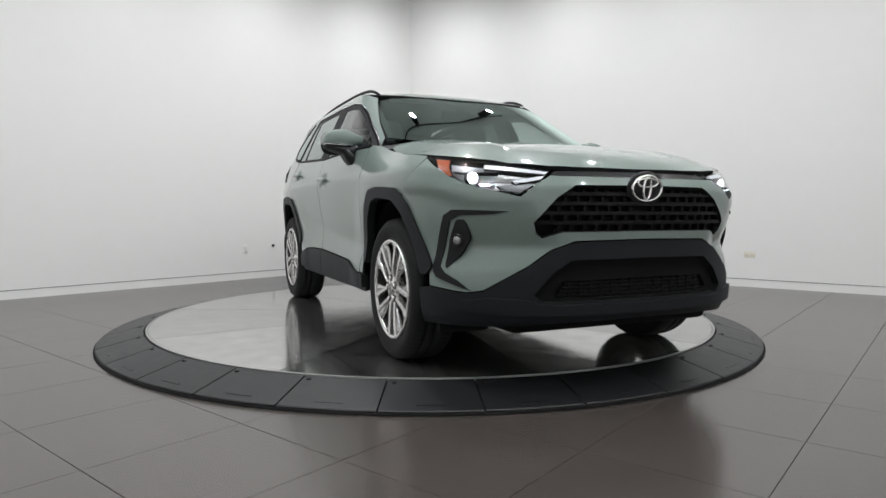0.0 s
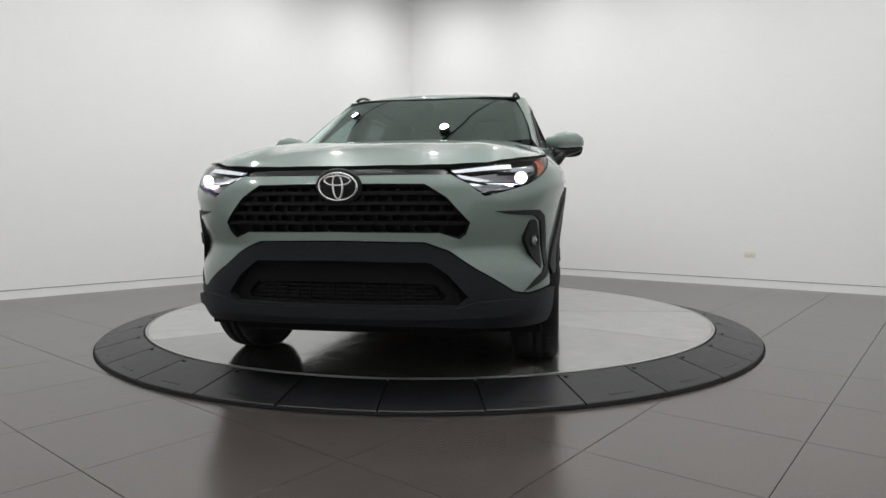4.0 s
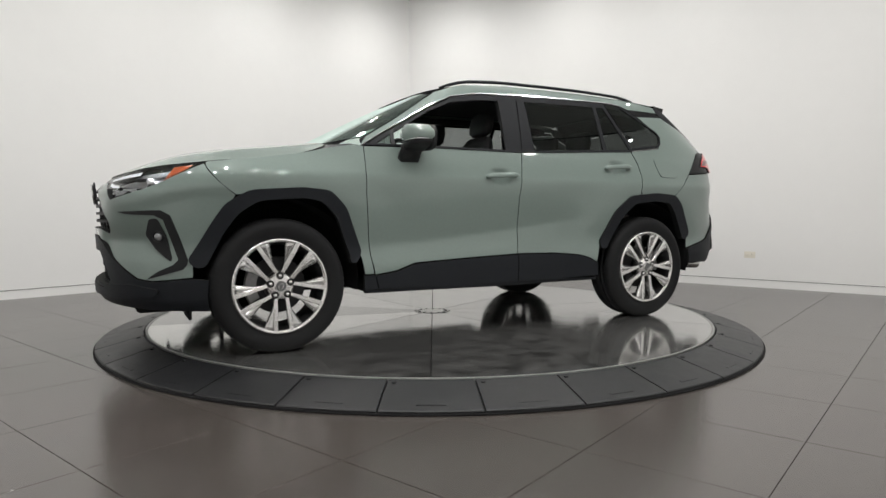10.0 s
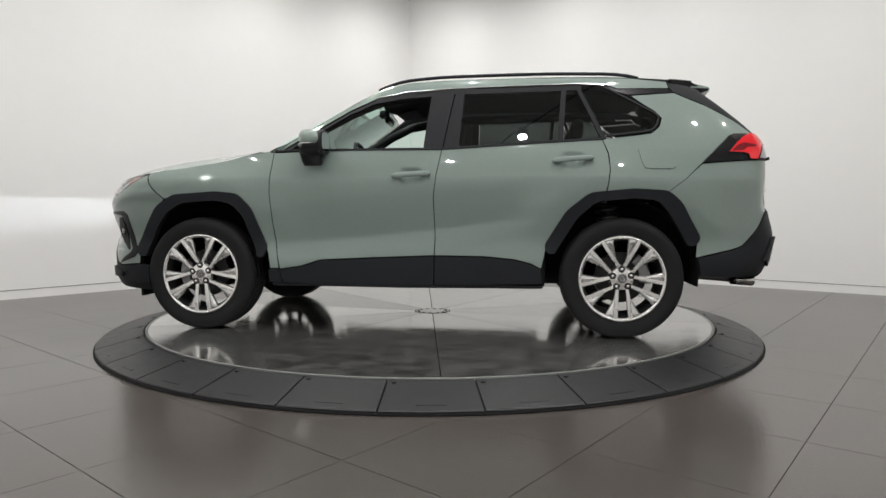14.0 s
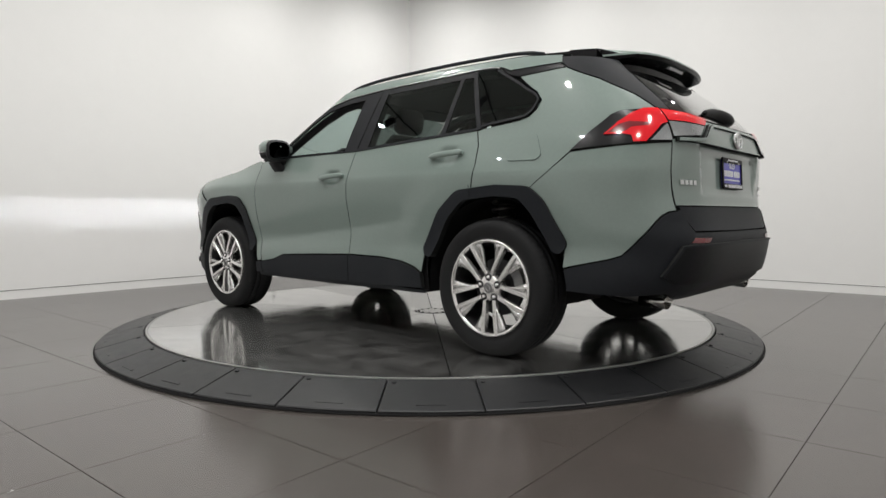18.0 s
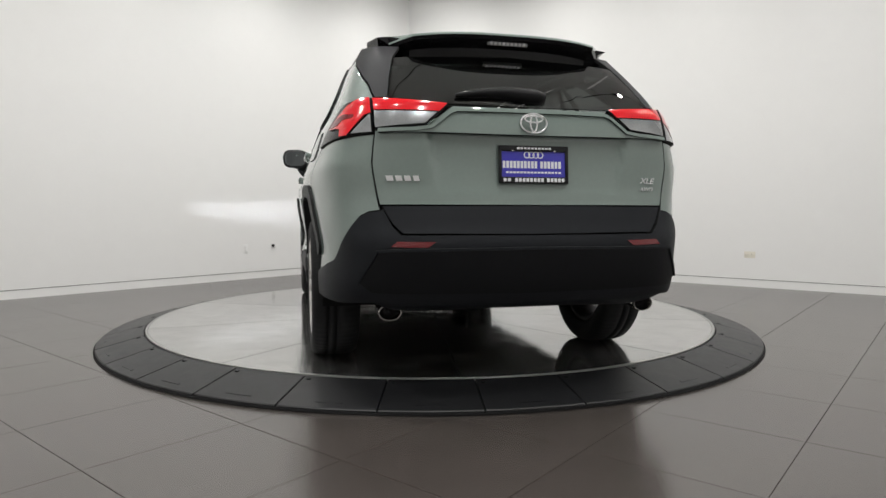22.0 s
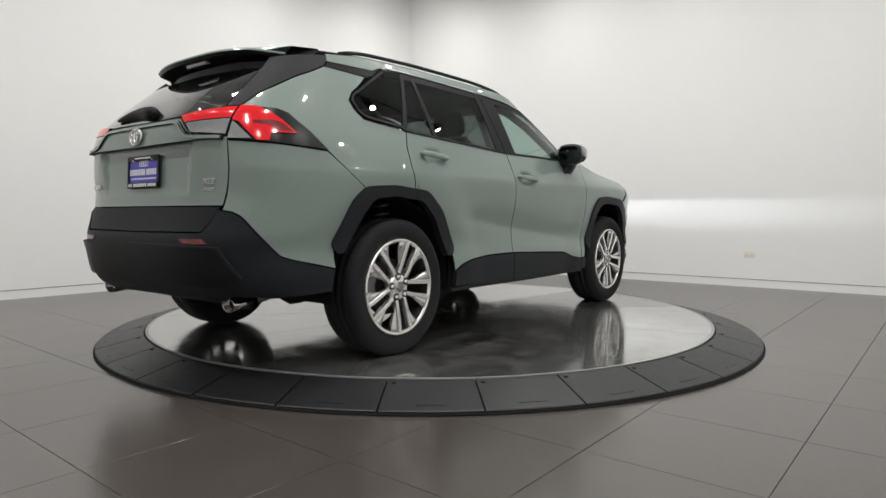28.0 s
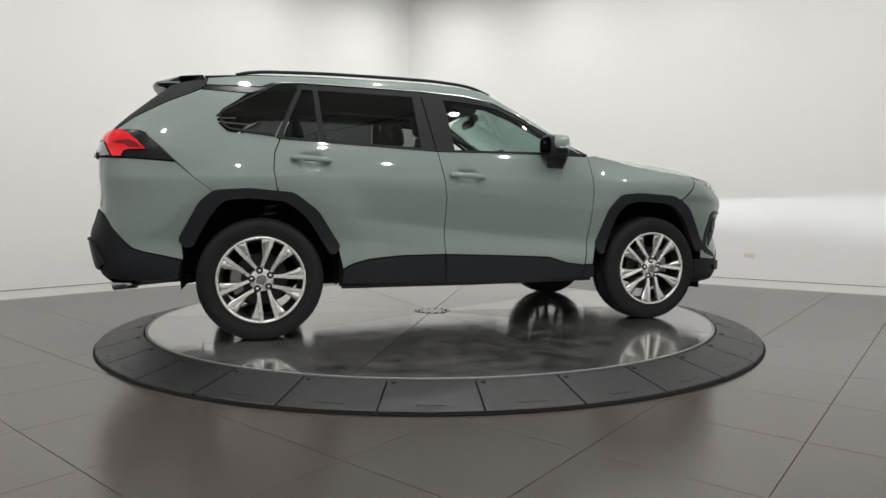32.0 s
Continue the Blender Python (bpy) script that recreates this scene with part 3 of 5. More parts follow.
# outline lines on the side
ARCH_F = [(1.765, .476), (1.802, .515), (1.70, .69), (1.625, .805), (1.50, .878), (1.222, .895), (1.075, .882), (.985, .79), (.888, .535), (.925, .474)]
ARCH_R = [(-.905, .510), (-.884, .56), (-1.013, .77), (-1.15, .878), (-1.402, .901), (-1.60, .889), (-1.68, .82), (-1.795, .605), (-1.758, .558)]
IN_F = [(.952, .482), (.958, .53), (1.035, .745), (1.115, .828), (1.225, .845), (1.46, .828), (1.56, .765), (1.635, .66), (1.705, .52), (1.725, .482)]
IN_R = [(-1.722, .568), (-1.615, .76), (-1.545, .838), (-1.40, .850), (-1.19, .832), (-1.075, .735), (-.955, .54), (-.945, .516)]



def spread(line, xw, k):
    return [(xw + (x - xw) * k, .40 + (z - .40) * k) for x, z in line]


panel("front_fender", S((.848, 1.15), (.856, 1.0), (.858, .88), (.842, .68), (.822, .50), (.806, .41), (.864, .408), (.880, .50), (.897, .545), (.998, .782), (1.083, .868), (1.222, .880), (1.49, .863), (1.575, .858), (1.66, .928), (1.714, 1.020), (1.70, 1.032), (1.58, 1.047), (1.45, 1.060), (1.243, 1.091), (1.147, 1.112), (1.079, 1.130), (.95, 1.152), (.887, 1.160)), PAINT, car, res=.04)
panel("fender_cladding", S((.803, .404), (.782, .322), (.868, .322), (.872, .402)), CLAD, car, off=.012, depth=.03)
panel("front_door", S((.847, 1.15), (.855, 1.0), (.857, .88), (.841, .68), (.820, .50), (.80, .405), (.66, .425), (.54, .465), (.2, .482), (-.20, .498), (-.205, .60), (-.197, .86), (-.215, 1.0), (-.245, 1.158), (.3, 1.160)), PAINT, car, res=.022)
panel("rear_door", S((-.246, 1.158), (-.216, 1.0), (-.198, .86), (-.206, .60), (-.201, .498), (-.5, .495), (-.70, .478), (-.80, .452), (-.862, .42), (-.89, .548), (-1.025, .762), (-1.158, .864), (-1.242, .87), (-1.264, 1.02), (-1.255, 1.12), (-1.222, 1.208), (-.7, 1.182)), PAINT, car, res=.022)
panel("door_cladding", S((.80, .40), (.66, .42), (.54, .46), (.2, .477), (-.20, .493), (-.198, .318), (.3, .31), (.78, .322)), CLAD, car, off=.012, depth=.03)
panel("door_cladding", S((-.203, .493), (-.5, .49), (-.70, .473), (-.80, .447), (-.86, .415), (-.87, .33), (-.5, .318), (-.201, .318)), CLAD, car, off=.012, depth=.03)
panel("sill", S((.86, .40), (.795, .315), (-.88, .315), (-.87, .290), (.0, .282), (.86, .290)), CLAD, car, off=-.012, depth=.03)
panel("wheel_arch_cladding", S(*spread(ARCH_F, 1.345, 1.016)) + S(*IN_F), CLAD, car, off=.014, depth=.045, gap=0, res=.03, round_by=.035)
panel("wheel_arch_cladding", S(*spread(ARCH_R, -1.345, 1.016)) + S(*IN_R), CLAD, car, off=.014, depth=.045, gap=0, res=.03, round_by=.035)

# rear quarter: lower and pillar
panel("quarter_panel", S((-1.226, 1.205), (-1.259, 1.12), (-1.266, 1.02), (-1.244, .87), (-1.402, .888), (-1.59, .876), (-1.70, .96), (-1.806, 1.060), (-1.89, 1.146), (-1.972, 1.226), (-2.014, 1.242), (-2.145, 1.248), (-2.04, 1.325), (-1.861, 1.421), (-1.674, 1.505), (-1.40, 1.491), (-1.545, 1.388), (-1.584, 1.340), (-1.569, 1.290), (-1.52, 1.244), (-1.26, 1.214)), PAINT, car, res=.035)
panel("roof_side_strip", S((-1.25, 1.568), (-1.325, 1.536), (-1.64, 1.534), (-1.67, 1.509), (-1.39, 1.495), (-1.325, 1.517), upper=True), GLOSS, car, upper=True)
panel("roof_side", S((-1.20, 1.584), (-1.26, 1.568), (-1.328, 1.540), (-1.642, 1.538), (-1.632, 1.583), (-1.4, 1.612), (-1.20, 1.622), upper=True), PAINT, car, upper=True)

panel("cladding_seam", S((-1.239, .912), (-1.2425, .912), (-1.247, .842), (-1.2435, .842)), SEAM, car, off=.0158, depth=.001, gap=0)

# nose
bumper_low = F((.0, .645), (.364, .640), (.463, .603), (.568, .528), (.72, .425))
def bumper_fold(u, z):
    """A hollow fold between the grille's corner and the fog lamp, and a crease under the headlamp."""
    p = contour(u, z)
    d = (np.hypot(z - .615, .014) - .014) / np.where(z > .615, .13, .09)
    hollow = -.026 * np.clip(1 - d, 0, 1) ** 1.4 * step(.40, .52, p[..., 1]) * step(1.86, 1.97, p[..., 0])
    ridge = .90 - .075 * step(1.75, 2.1, p[..., 0])
    return hollow + .010 * np.exp(-((z - ridge) / .045) ** 2) * step(.45, .62, p[..., 1])


panel("front_bumper", F((0, .920), (.415, .922), (.46, .925)) + F((.535, .885), (.600, .832), (.682, .855), (.771, .886)) + S((1.912, .924), (1.823, .972), (1.716, 1.020), (1.66, .928), (1.575, .858), (1.612, .795), (1.685, .683), (1.783, .513), (1.785, .43)) + F((.775, .412), (.72, .425), (.568, .528), (.463, .603), (.364, .640), (0, .645), (0, .683), (.425, .680), (.506, .652), (.531, .672), (.545, .72), (.45, .826), (.363, .880), (0, .882)), PAINT, car, mode="front", res=.026, depth=.03, lift=bumper_fold)
panel("lower_front_bumper", F((0, .642), (.364, .637), (.463, .600), (.568, .525), (.72, .422), (.775, .408)) + S((1.80, .425), (1.71, .415), (1.70, .25)) + F((.72, .262), (.41, .285), (0, .29), (0, .375), (.50, .378), (.535, .41), (.46, .50), (.38, .555), (0, .56)), CLAD, car, mode="front", res=.04, off=.006, depth=.04)
panel("bumper_lip", F((0, .366), (.50, .368), (.56, .392), (.70, .398), (.80, .372), (.79, .335), (.6, .322), (0, .318)), CLAD, car, mode="front", res=.03, off=.022, depth=.035, round_by=.03)
panel("lower_intake", F((0, .57), (.40, .57), (.56, .41), (.53, .36), (0, .36)), DARK, car, mode="front", off=-.05, depth=0)
panel("intake_surround", F((0, .565), (.385, .560), (.465, .505), (.545, .41), (.51, .370), (0, .368), (0, .388), (.435, .392), (.45, .410), (.405, .462), (0, .468)), DARK, car, mode="front", off=-.026, depth=.02, res=.04)
for k in range(4):
    z = .402 + .017 * k
    w = .425 - .010 * k
    panel("intake_slat", F((0, z + .0045), (w, z + .0045), (w, z - .0045), (0, z - .0045)), GRILLE, car, mode="front", off=-.036, depth=.02, gap=0, res=.06)
for k in range(7):
    y = .04 + .055 * k
    panel("intake_fin", F((y - .003, .462), (y + .003, .462), (y + .003, .392), (y - .003, .392)), GRILLE, car, off=-.033, depth=.02, gap=0, res=.2)
panel("grille_void", F((0, .90), (.38, .90), (.56, .73), (.54, .65), (.5, .64), (0, .67)), DARK, car, mode="front", off=-.055, depth=0)
GR = .0425
for k in range(6):
    z = .676 + GR * k
    w = (.515, .545, .528, .490, .450, .395)[k]
    if 0 < k < 5:
        panel("grille_bar", F((0, z + .0075), (w - .012, z + .0075), (w, z - .0075), (0, z - .0075)), GRILLE, car, mode="front", off=-.012, depth=.03, gap=0, res=.05)
    if k == 5:
        break
    zc, hh = z + GR / 2, GR / 2
    for j in range(9):
        y = .031 + .062 * j if k % 2 else .062 * (j + 1)
        if y + .022 < w:
            panel("grille_tie", F((y - .019, zc + hh), (y - .007, zc + hh * .4), (y - .007, zc - hh * .4), (y - .019, zc - hh), (y + .019, zc - hh), (y + .007, zc - hh * .4), (y + .007, zc + hh * .4), (y + .019, zc + hh)), GRILLE, car, off=-.030, depth=.02, gap=0, res=.2)
panel("hood_strip", F((0, .957), (.42, .953), (.455, .942), (.44, .926), (0, .925)), GLOSS, car, mode="front", off=-.012, depth=.02)
panel("fog_lamp_trim", F((.640, .769),) + S((1.986, .776), (1.928, .777), (1.885, .751), (1.847, .65), (1.806, .52), (1.812, .495), (1.831, .473), (1.932, .442)) + F((.757, .421), (.765, .427)) + S((1.943, .464), (1.877, .495), (1.850, .523), (1.880, .62), (1.916, .728), (1.957, .751)) + F((.693, .757),), BLACK, car, off=.005, depth=.016, gap=0, res=.025)
panel("fog_lamp_bezel", S((1.944, .735), (1.980, .733), (1.996, .650), (1.950, .575), (1.885, .512), (1.878, .532), (1.908, .650)), BLACK, car, off=.003, depth=.02, gap=0, res=.03, round_by=.015)

# headlamp: dark bowl, elements, clear cover
HL = S((1.712, 1.026), (1.83, 1.012), (1.97, .992)) + F((.612, .970), (.452, .944), (.530, .889), (.598, .836), (.682, .859), (.771, .890)) + S((1.915, .926), (1.825, .974))
panel("headlamp_bowl", HL, LAMP_BOWL, car, off=-.10, depth=0, gap=-.02, res=.05)
panel("inner_bezel", S((1.722, 1.020), (1.83, 1.006), (1.97, .986)) + F((.612, .964), (.462, .942), (.535, .893), (.600, .843), (.682, .864), (.771, .895)) + S((1.915, .930), (1.825, .976)), LAMP_BOWL, car, off=-.060, depth=.03, gap=.002, res=.03)
panel("headlamp_lens", S((1.712, 1.026), (1.83, 1.012), (1.97, .992)) + F((.612, .970), (.452, .944), (.530, .890), (.771, .891)) + S((1.915, .926), (1.825, .974)), LENS, car, off=.0, depth=.004, gap=.0005, res=.03)
panel("lens_window", F((.531, .889), (.598, .837), (.682, .860), (.770, .890)), BEAM_PANE, car, off=.0, depth=.003, gap=.0005, res=.03)
panel("daylight_strip", F((.70, .980), (.60, .966), (.50, .951), (.458, .945), (.478, .932), (.53, .937), (.64, .949), (.71, .957)), DRL, car, off=-.010, depth=.02, gap=.001, res=.03)
panel("daylight_return", F((.480, .929), (.502, .910), (.615, .888), (.625, .904), (.525, .922)), DRL, car, off=-.010, depth=.02, gap=.001, res=.03)
panel("lamp_housing", S((1.868, .994), (1.93, .985)) + F((.665, .964), (.66, .947)) + S((1.952, .945), (1.905, .952)), CLEAR, car, off=-.022, depth=.03, gap=.002, res=.03)
panel("turn_signal", S((1.765, 1.020), (1.858, 1.006), (1.880, .98), (1.916, .926), (1.895, .926), (1.83, .972)), AMBER, car, off=-.010, depth=.02, res=.03)
panel("reflector", F((.690, .886), (.545, .905), (.535, .893), (.600, .846), (.660, .860)), CLEAR, car, off=-.02, depth=.02, gap=.002, res=.03)


# hood, roof
def hood_z(x, y):
    y = np.abs(y)
    c = curve((.85, 1.196), (1.1, 1.182), (1.4, 1.155), (1.7, 1.112), (1.95, 1.048), (2.08, .996), (2.16, .956))(x)
    e = curve((.85, 1.172), (1.0, 1.146), (1.079, 1.132), (1.147, 1.114), (1.243, 1.093), (1.45, 1.063), (1.58, 1.050), (1.72, 1.032), (1.97, .994), (2.06, .972), (2.16, .948))(x)
    w = curve((.85, .80), (1.2, .815), (1.58, .815), (1.72, .80), (1.84, .775), (1.98, .70), (2.065, .61), (2.15, .45))(x)
    t = np.clip(y / w, 0, 1.1)
    dome = .012 * step(.42, .50, y) * step(.75, .62, y) * step(2.1, 1.8, x)
    return c + (e - c) * t ** 3.6 + dome


def roof_z(x, y):
    y = np.abs(y)
    c = curve((-2.0, 1.60), (-1.7, 1.636), (-1.3, 1.665), (-.8, 1.680), (-.3, 1.676), (0, 1.655), (.2, 1.610), (.32, 1.565), (.36, 1.548))(x)
    e = curve((-2.0, 1.575), (-1.7, 1.596), (-1.3, 1.623), (-.8, 1.632), (-.3, 1.630), (0, 1.615), (.2, 1.580), (.36, 1.542))(x)
    return c + (e - c) * np.clip(y / .63, 0, 1.1) ** 2.4


top_panel("hood", [(2.15, 0), (2.142, .30), (2.118, .45), (2.055, .61), (1.968, .702), (1.83, .775), (1.70, .808), (1.58, .825), (1.40, .83), (1.22, .83), (1.13, .81), (1.07, .765), (1.03, .70), (1.06, .4), (1.07, 0)], hood_z, PAINT, car, depth=.02, gap=.004)
top_panel("cowl", [(1.09, 0), (1.09, .4), (1.05, .70), (1.10, .80), (.95, .84), (.84, .80), (.86, .60), (1.0, 0)], lambda x, y: hood_z(x, y) - .012, BLACK, car, depth=.02)
top_panel("roof", [(.300, 0), (.282, .3), (.24, .50), (.18, .585), (0, .615), (-.5, .625), (-1.2, .625), (-1.655, .605), (-1.66, 0)], roof_z, PAINT, car)

# glass house
panel("windscreen", F((0, 1.160), (.30, 1.165), (.62, 1.190), (.725, 1.215), (.70, 1.33), (.655, 1.44), (.60, 1.53), (.50, 1.552), (.3, 1.566), (0, 1.572), upper=True), SCREEN, car, mode="front", upper=True, depth=.005, res=.05)
DLO = [(.845, 1.160), (.70, 1.250), (.518, 1.352), (.372, 1.438), (.19, 1.520), (.045, 1.546), (-.3, 1.572), (-.72, 1.580), (-1.07, 1.584), (-1.19, 1.580), (-1.25, 1.570)]
panel("pillar", S(*DLO, upper=True) + S((-1.19, 1.622), (-.72, 1.632), (-.3, 1.630), (0, 1.615), (.15, 1.591), upper=True) + F((.60, 1.55), (.615, 1.53), (.66, 1.44), (.705, 1.33), (.735, 1.22), (.76, 1.185), upper=True), PAINT, car, upper=True, gap=.001)
panel("chrome_trim", band(S(*[(x, z - .001) for x, z in DLO], upper=True), .006, -1), CHROME, car, upper=True, off=.003, depth=.012, gap=0, res=.05)
panel("window_seal", band(S(*[(x, z - .016) for x, z in DLO], upper=True), .034, -1), TRIM, car, upper=True, off=.001, depth=.012, gap=0, res=.05)
panel("belt_seal", S((.84, 1.167), (.3, 1.169), (-.25, 1.168), (-.7, 1.193), (-1.24, 1.220), (-1.235, 1.208), (-.7, 1.180), (-.25, 1.156), (.3, 1.158), (.84, 1.156)), TRIM, car, off=.006, gap=0, depth=.02)
panel("front_quarter_glass", S((.80, 1.172), (.70, 1.228), (.640, 1.262), (.655, 1.172), upper=True), PRIVACY, car, upper=True, depth=.005)
panel("front_window", S((.640, 1.165), (.612, 1.272), (.50, 1.335), (.36, 1.415), (.185, 1.488), (.04, 1.512), (-.165, 1.534), (-.135, 1.165), upper=True), GLASS, car, upper=True, depth=.005, mode="right")
panel("mirror_post", S((.662, 1.165), (.645, 1.262), (.620, 1.275), (.638, 1.165), upper=True), BLACK, car, upper=True, off=.003, gap=0)
panel("centre_pillar_trim", S((-.125, 1.160), (-.160, 1.540), (-.315, 1.562), (-.248, 1.158), upper=True), TRIM, car, upper=True, off=.003)
panel("centre_pillar_trim", S((-.252, 1.158), (-.320, 1.562), (-.378, 1.566), (-.352, 1.160), upper=True), TRIM, car, upper=True, off=.003)
panel("rear_window", S((-.355, 1.178), (-.38, 1.545), (-.99, 1.552), (-.962, 1.200), upper=True), PRIVACY, car, upper=True, depth=.005)
panel("window_divider", S((-.958, 1.20), (-.985, 1.552), (-1.015, 1.553), (-.99, 1.20), upper=True), TRIM, car, upper=True, off=.003, gap=0)
panel("rear_vent_window", S((-.992, 1.20), (-1.015, 1.553), (-1.065, 1.555), (-1.215, 1.215), upper=True), PRIVACY, car, upper=True, depth=.005)
panel("door_edge_trim", S((-1.218, 1.212), (-1.068, 1.562), (-1.095, 1.562), (-1.248, 1.215), upper=True), TRIM, car, upper=True, off=.003, gap=0)
panel("rear_quarter_glass", S((-1.25, 1.222), (-1.096, 1.572), (-1.235, 1.562), (-1.32, 1.513), (-1.533, 1.385), (-1.571, 1.338), (-1.556, 1.296), (-1.513, 1.252), upper=True), PRIVACY, car, upper=True, off=.006, depth=.005, round_by=.03)

panel("quarter_seal", band(S((-1.25, 1.222), (-1.40, 1.238), (-1.513, 1.252), (-1.545, 1.275), (-1.562, 1.305), (-1.571, 1.338), (-1.556, 1.365), (-1.533, 1.385), (-1.42, 1.455), (-1.32, 1.513), (-1.25, 1.555), upper=True), .013, 1), TRIM, car, upper=True, off=.010, depth=.014, gap=0, res=.03)

# tail
def gate_hollow(u, z):
    """The hollow round the plate: deepest under the garnish, running out downwards, with slanted sides."""
    y = np.abs(contour(u, z)[..., 1])
    return -.027 * step(.46, .425, y + .16 * (1.08 - z)) * np.clip((z - .845) / .23, 0, 1) ** .8 * step(1.15, 1.10, z) + .003 * np.exp(-((z - .835) / .03) ** 2)


panel("tailgate_glass", R((0, 1.212), (.35, 1.215), (.60, 1.245), (.575, 1.36), (.54, 1.47), (0, 1.50), upper=True), BACKLITE, car, mode="rear", upper=True, depth=.005)
panel("tailgate_pillar", R((.605, 1.245), (.58, 1.36), (.545, 1.47), (.50, 1.54), upper=True) + S((-1.63, 1.575), (-1.642, 1.541), (-1.674, 1.509), (-1.861, 1.425), (-2.04, 1.329), (-2.145, 1.251), upper=True), TRIM, car, upper=True, off=.001)
panel("tailgate", R((0, 1.208), (.345, 1.208), (.40, 1.165), (.46, 1.122), (.664, 1.100), (.664, .88), (.648, .795), (0, .795)), PAINT, car, mode="rear", res=.022, lift=gate_hollow)
panel("tailgate_lower_trim", R((0, .792), (.640, .790), (.628, .772), (.60, .716), (.562, .675), (0, .670)), CLAD, car, mode="rear", off=.005, res=.03)
panel("tailgate_garnish", R((0, 1.195), (.355, 1.192), (.45, 1.114), (.65, 1.104), (.65, 1.090), (.41, 1.090), (0, 1.088)), PAINT, car, mode="rear", off=.016, depth=.03, res=.03)
panel("garnish_ridge", band(R((0, 1.192), (.15, 1.192), (.33, 1.189), (.365, 1.176), (.44, 1.118), (.50, 1.110), (.645, 1.103)), .014, 1), PAINT, car, mode="rear", off=.026, depth=.03, gap=0, res=.03)
panel("rear_bumper", S((-1.59, .876), (-1.70, .96), (-1.808, 1.056), (-2.05, 1.074)) + R((.667, 1.086), (.667, .88), (.651, .785), (.647, .774), (.690, .768), (.722, .752), (.745, .725), (.790, .640)) + S((-2.053, .564), (-2.0, .546), (-1.775, .494), (-1.783, .603), (-1.666, .812)), PAINT, car, res=.025)
panel("rear_lower_bumper", R((0, .666), (.567, .669), (.600, .705), (.632, .778), (.647, .770), (.690, .764), (.722, .748), (.745, .721), (.790, .636)) + S((-2.053, .560), (-2.0, .542), (-1.785, .489), (-1.800, .385), (-1.90, .380), (-2.063, .376)) + R((.715, .388), (.668, .390), (.60, .362), (.50, .348), (0, .358)), CLAD, car, mode="rear", off=.011, depth=.04, res=.025)
panel("bumper_insert", R((0, .610), (.600, .606), (.652, .601), (.716, .474), (.67, .440), (0, .430)), CLAD_DARK, car, mode="rear", off=.026, depth=.03, gap=0, res=.03)
panel("rear_valance", R((0, .380), (.50, .372), (.60, .384), (.56, .300), (.50, .292), (0, .290)), CLAD_DARK, car, mode="rear", off=-.05, depth=.04, gap=0, res=.05)
panel("bumper_ridge", R((0, .620), (.598, .616), (.662, .611), (.728, .474), (.718, .472), (.654, .602), (.598, .607), (0, .611)), CLAD, car, mode="rear", off=.031, depth=.03, gap=0, res=.03)
panel("rear_reflector", R((.425, .643), (.585, .646), (.612, .622), (.46, .619)), RED_DARK, car, off=.014, depth=.01, res=.04)
LO = S((-1.806, 1.060), (-1.89, 1.146), (-1.972, 1.223), (-2.014, 1.239)) + R((.70, 1.242), (.668, 1.242), (.668, 1.088)) + S((-2.05, 1.076),)
panel("tail_lamp_body", LO, GLOSS, car, off=.009, depth=.035)
panel("tail_lamp_red", S((-1.962, 1.123), (-2.016, 1.181), (-2.057, 1.217)) + R((.712, 1.238), (.670, 1.239), (.670, 1.172), (.694, 1.164), (.762, 1.084)) + S((-2.092, 1.083), (-2.079, 1.114), (-2.046, 1.121)), RED, car, off=.0165, depth=.012, res=.03, gap=0)
panel("lamp_rib", S((-1.975, 1.128), (-2.02, 1.166), (-2.06, 1.178)) + R((.73, 1.17), (.735, 1.158)) + S((-2.075, 1.152), (-2.05, 1.132)), RED_DARK, car, off=.018, depth=.004, res=.03, gap=0)
panel("tail_lamp_clear", R((.670, 1.169), (.686, 1.160), (.752, 1.088), (.670, 1.091)), CLEAR, car, off=.0155, depth=.012, res=.03)
panel("tailgate_lamp_body", R((.662, 1.240), (.36, 1.214), (.405, 1.168), (.465, 1.126), (.662, 1.106)), GLOSS, car, off=.006, depth=.03)
panel("tailgate_lamp_red", R((.661, 1.237), (.366, 1.212), (.404, 1.180), (.661, 1.186)), RED, car, off=.012, depth=.012, res=.03, gap=0)
panel("tailgate_lamp_clear", R((.661, 1.183), (.409, 1.177), (.464, 1.128), (.661, 1.110)), CLEAR, car, off=.011, depth=.012, res=.03)


def spoiler():
    """Roof spoiler with a scooped underside."""
    rings = []
    for k in range(25):
        y = -.60 + 1.20 * k / 24
        s = 1 - (abs(y) / .60) ** 3
        tip = -1.90 - .10 * s + .10 * step(.5, .6, abs(y))
        zt = 1.572 + .022 * s
        zr = float(roof_z(-1.66, y))
        w, n = y * 1.045, y * .90            # wider at the roof than at the tip
        rings.append([(-1.662, w, zr), (-1.80, y * .99, (zr * .55 + zt * .45) + .006), (tip, n, zt), (tip - .004, n, zt - .010), (tip + .008, n, zt - .026),
                      (tip + .09, n, zt - .05), (tip + .105, n, zt - .12), (-1.78, y * .97, zt - .11), (-1.70, w, zr - .05), (-1.664, w, zr - .02)])
    return loft(rings)


sp = part("spoiler", spoiler(), PAINT, car)
sp.data.materials.append(GLOSS)
for p in sp.data.polygons:
    p.material_index = 1 if p.normal.z < .2 else 0
    p.use_smooth = p.normal.z > .5


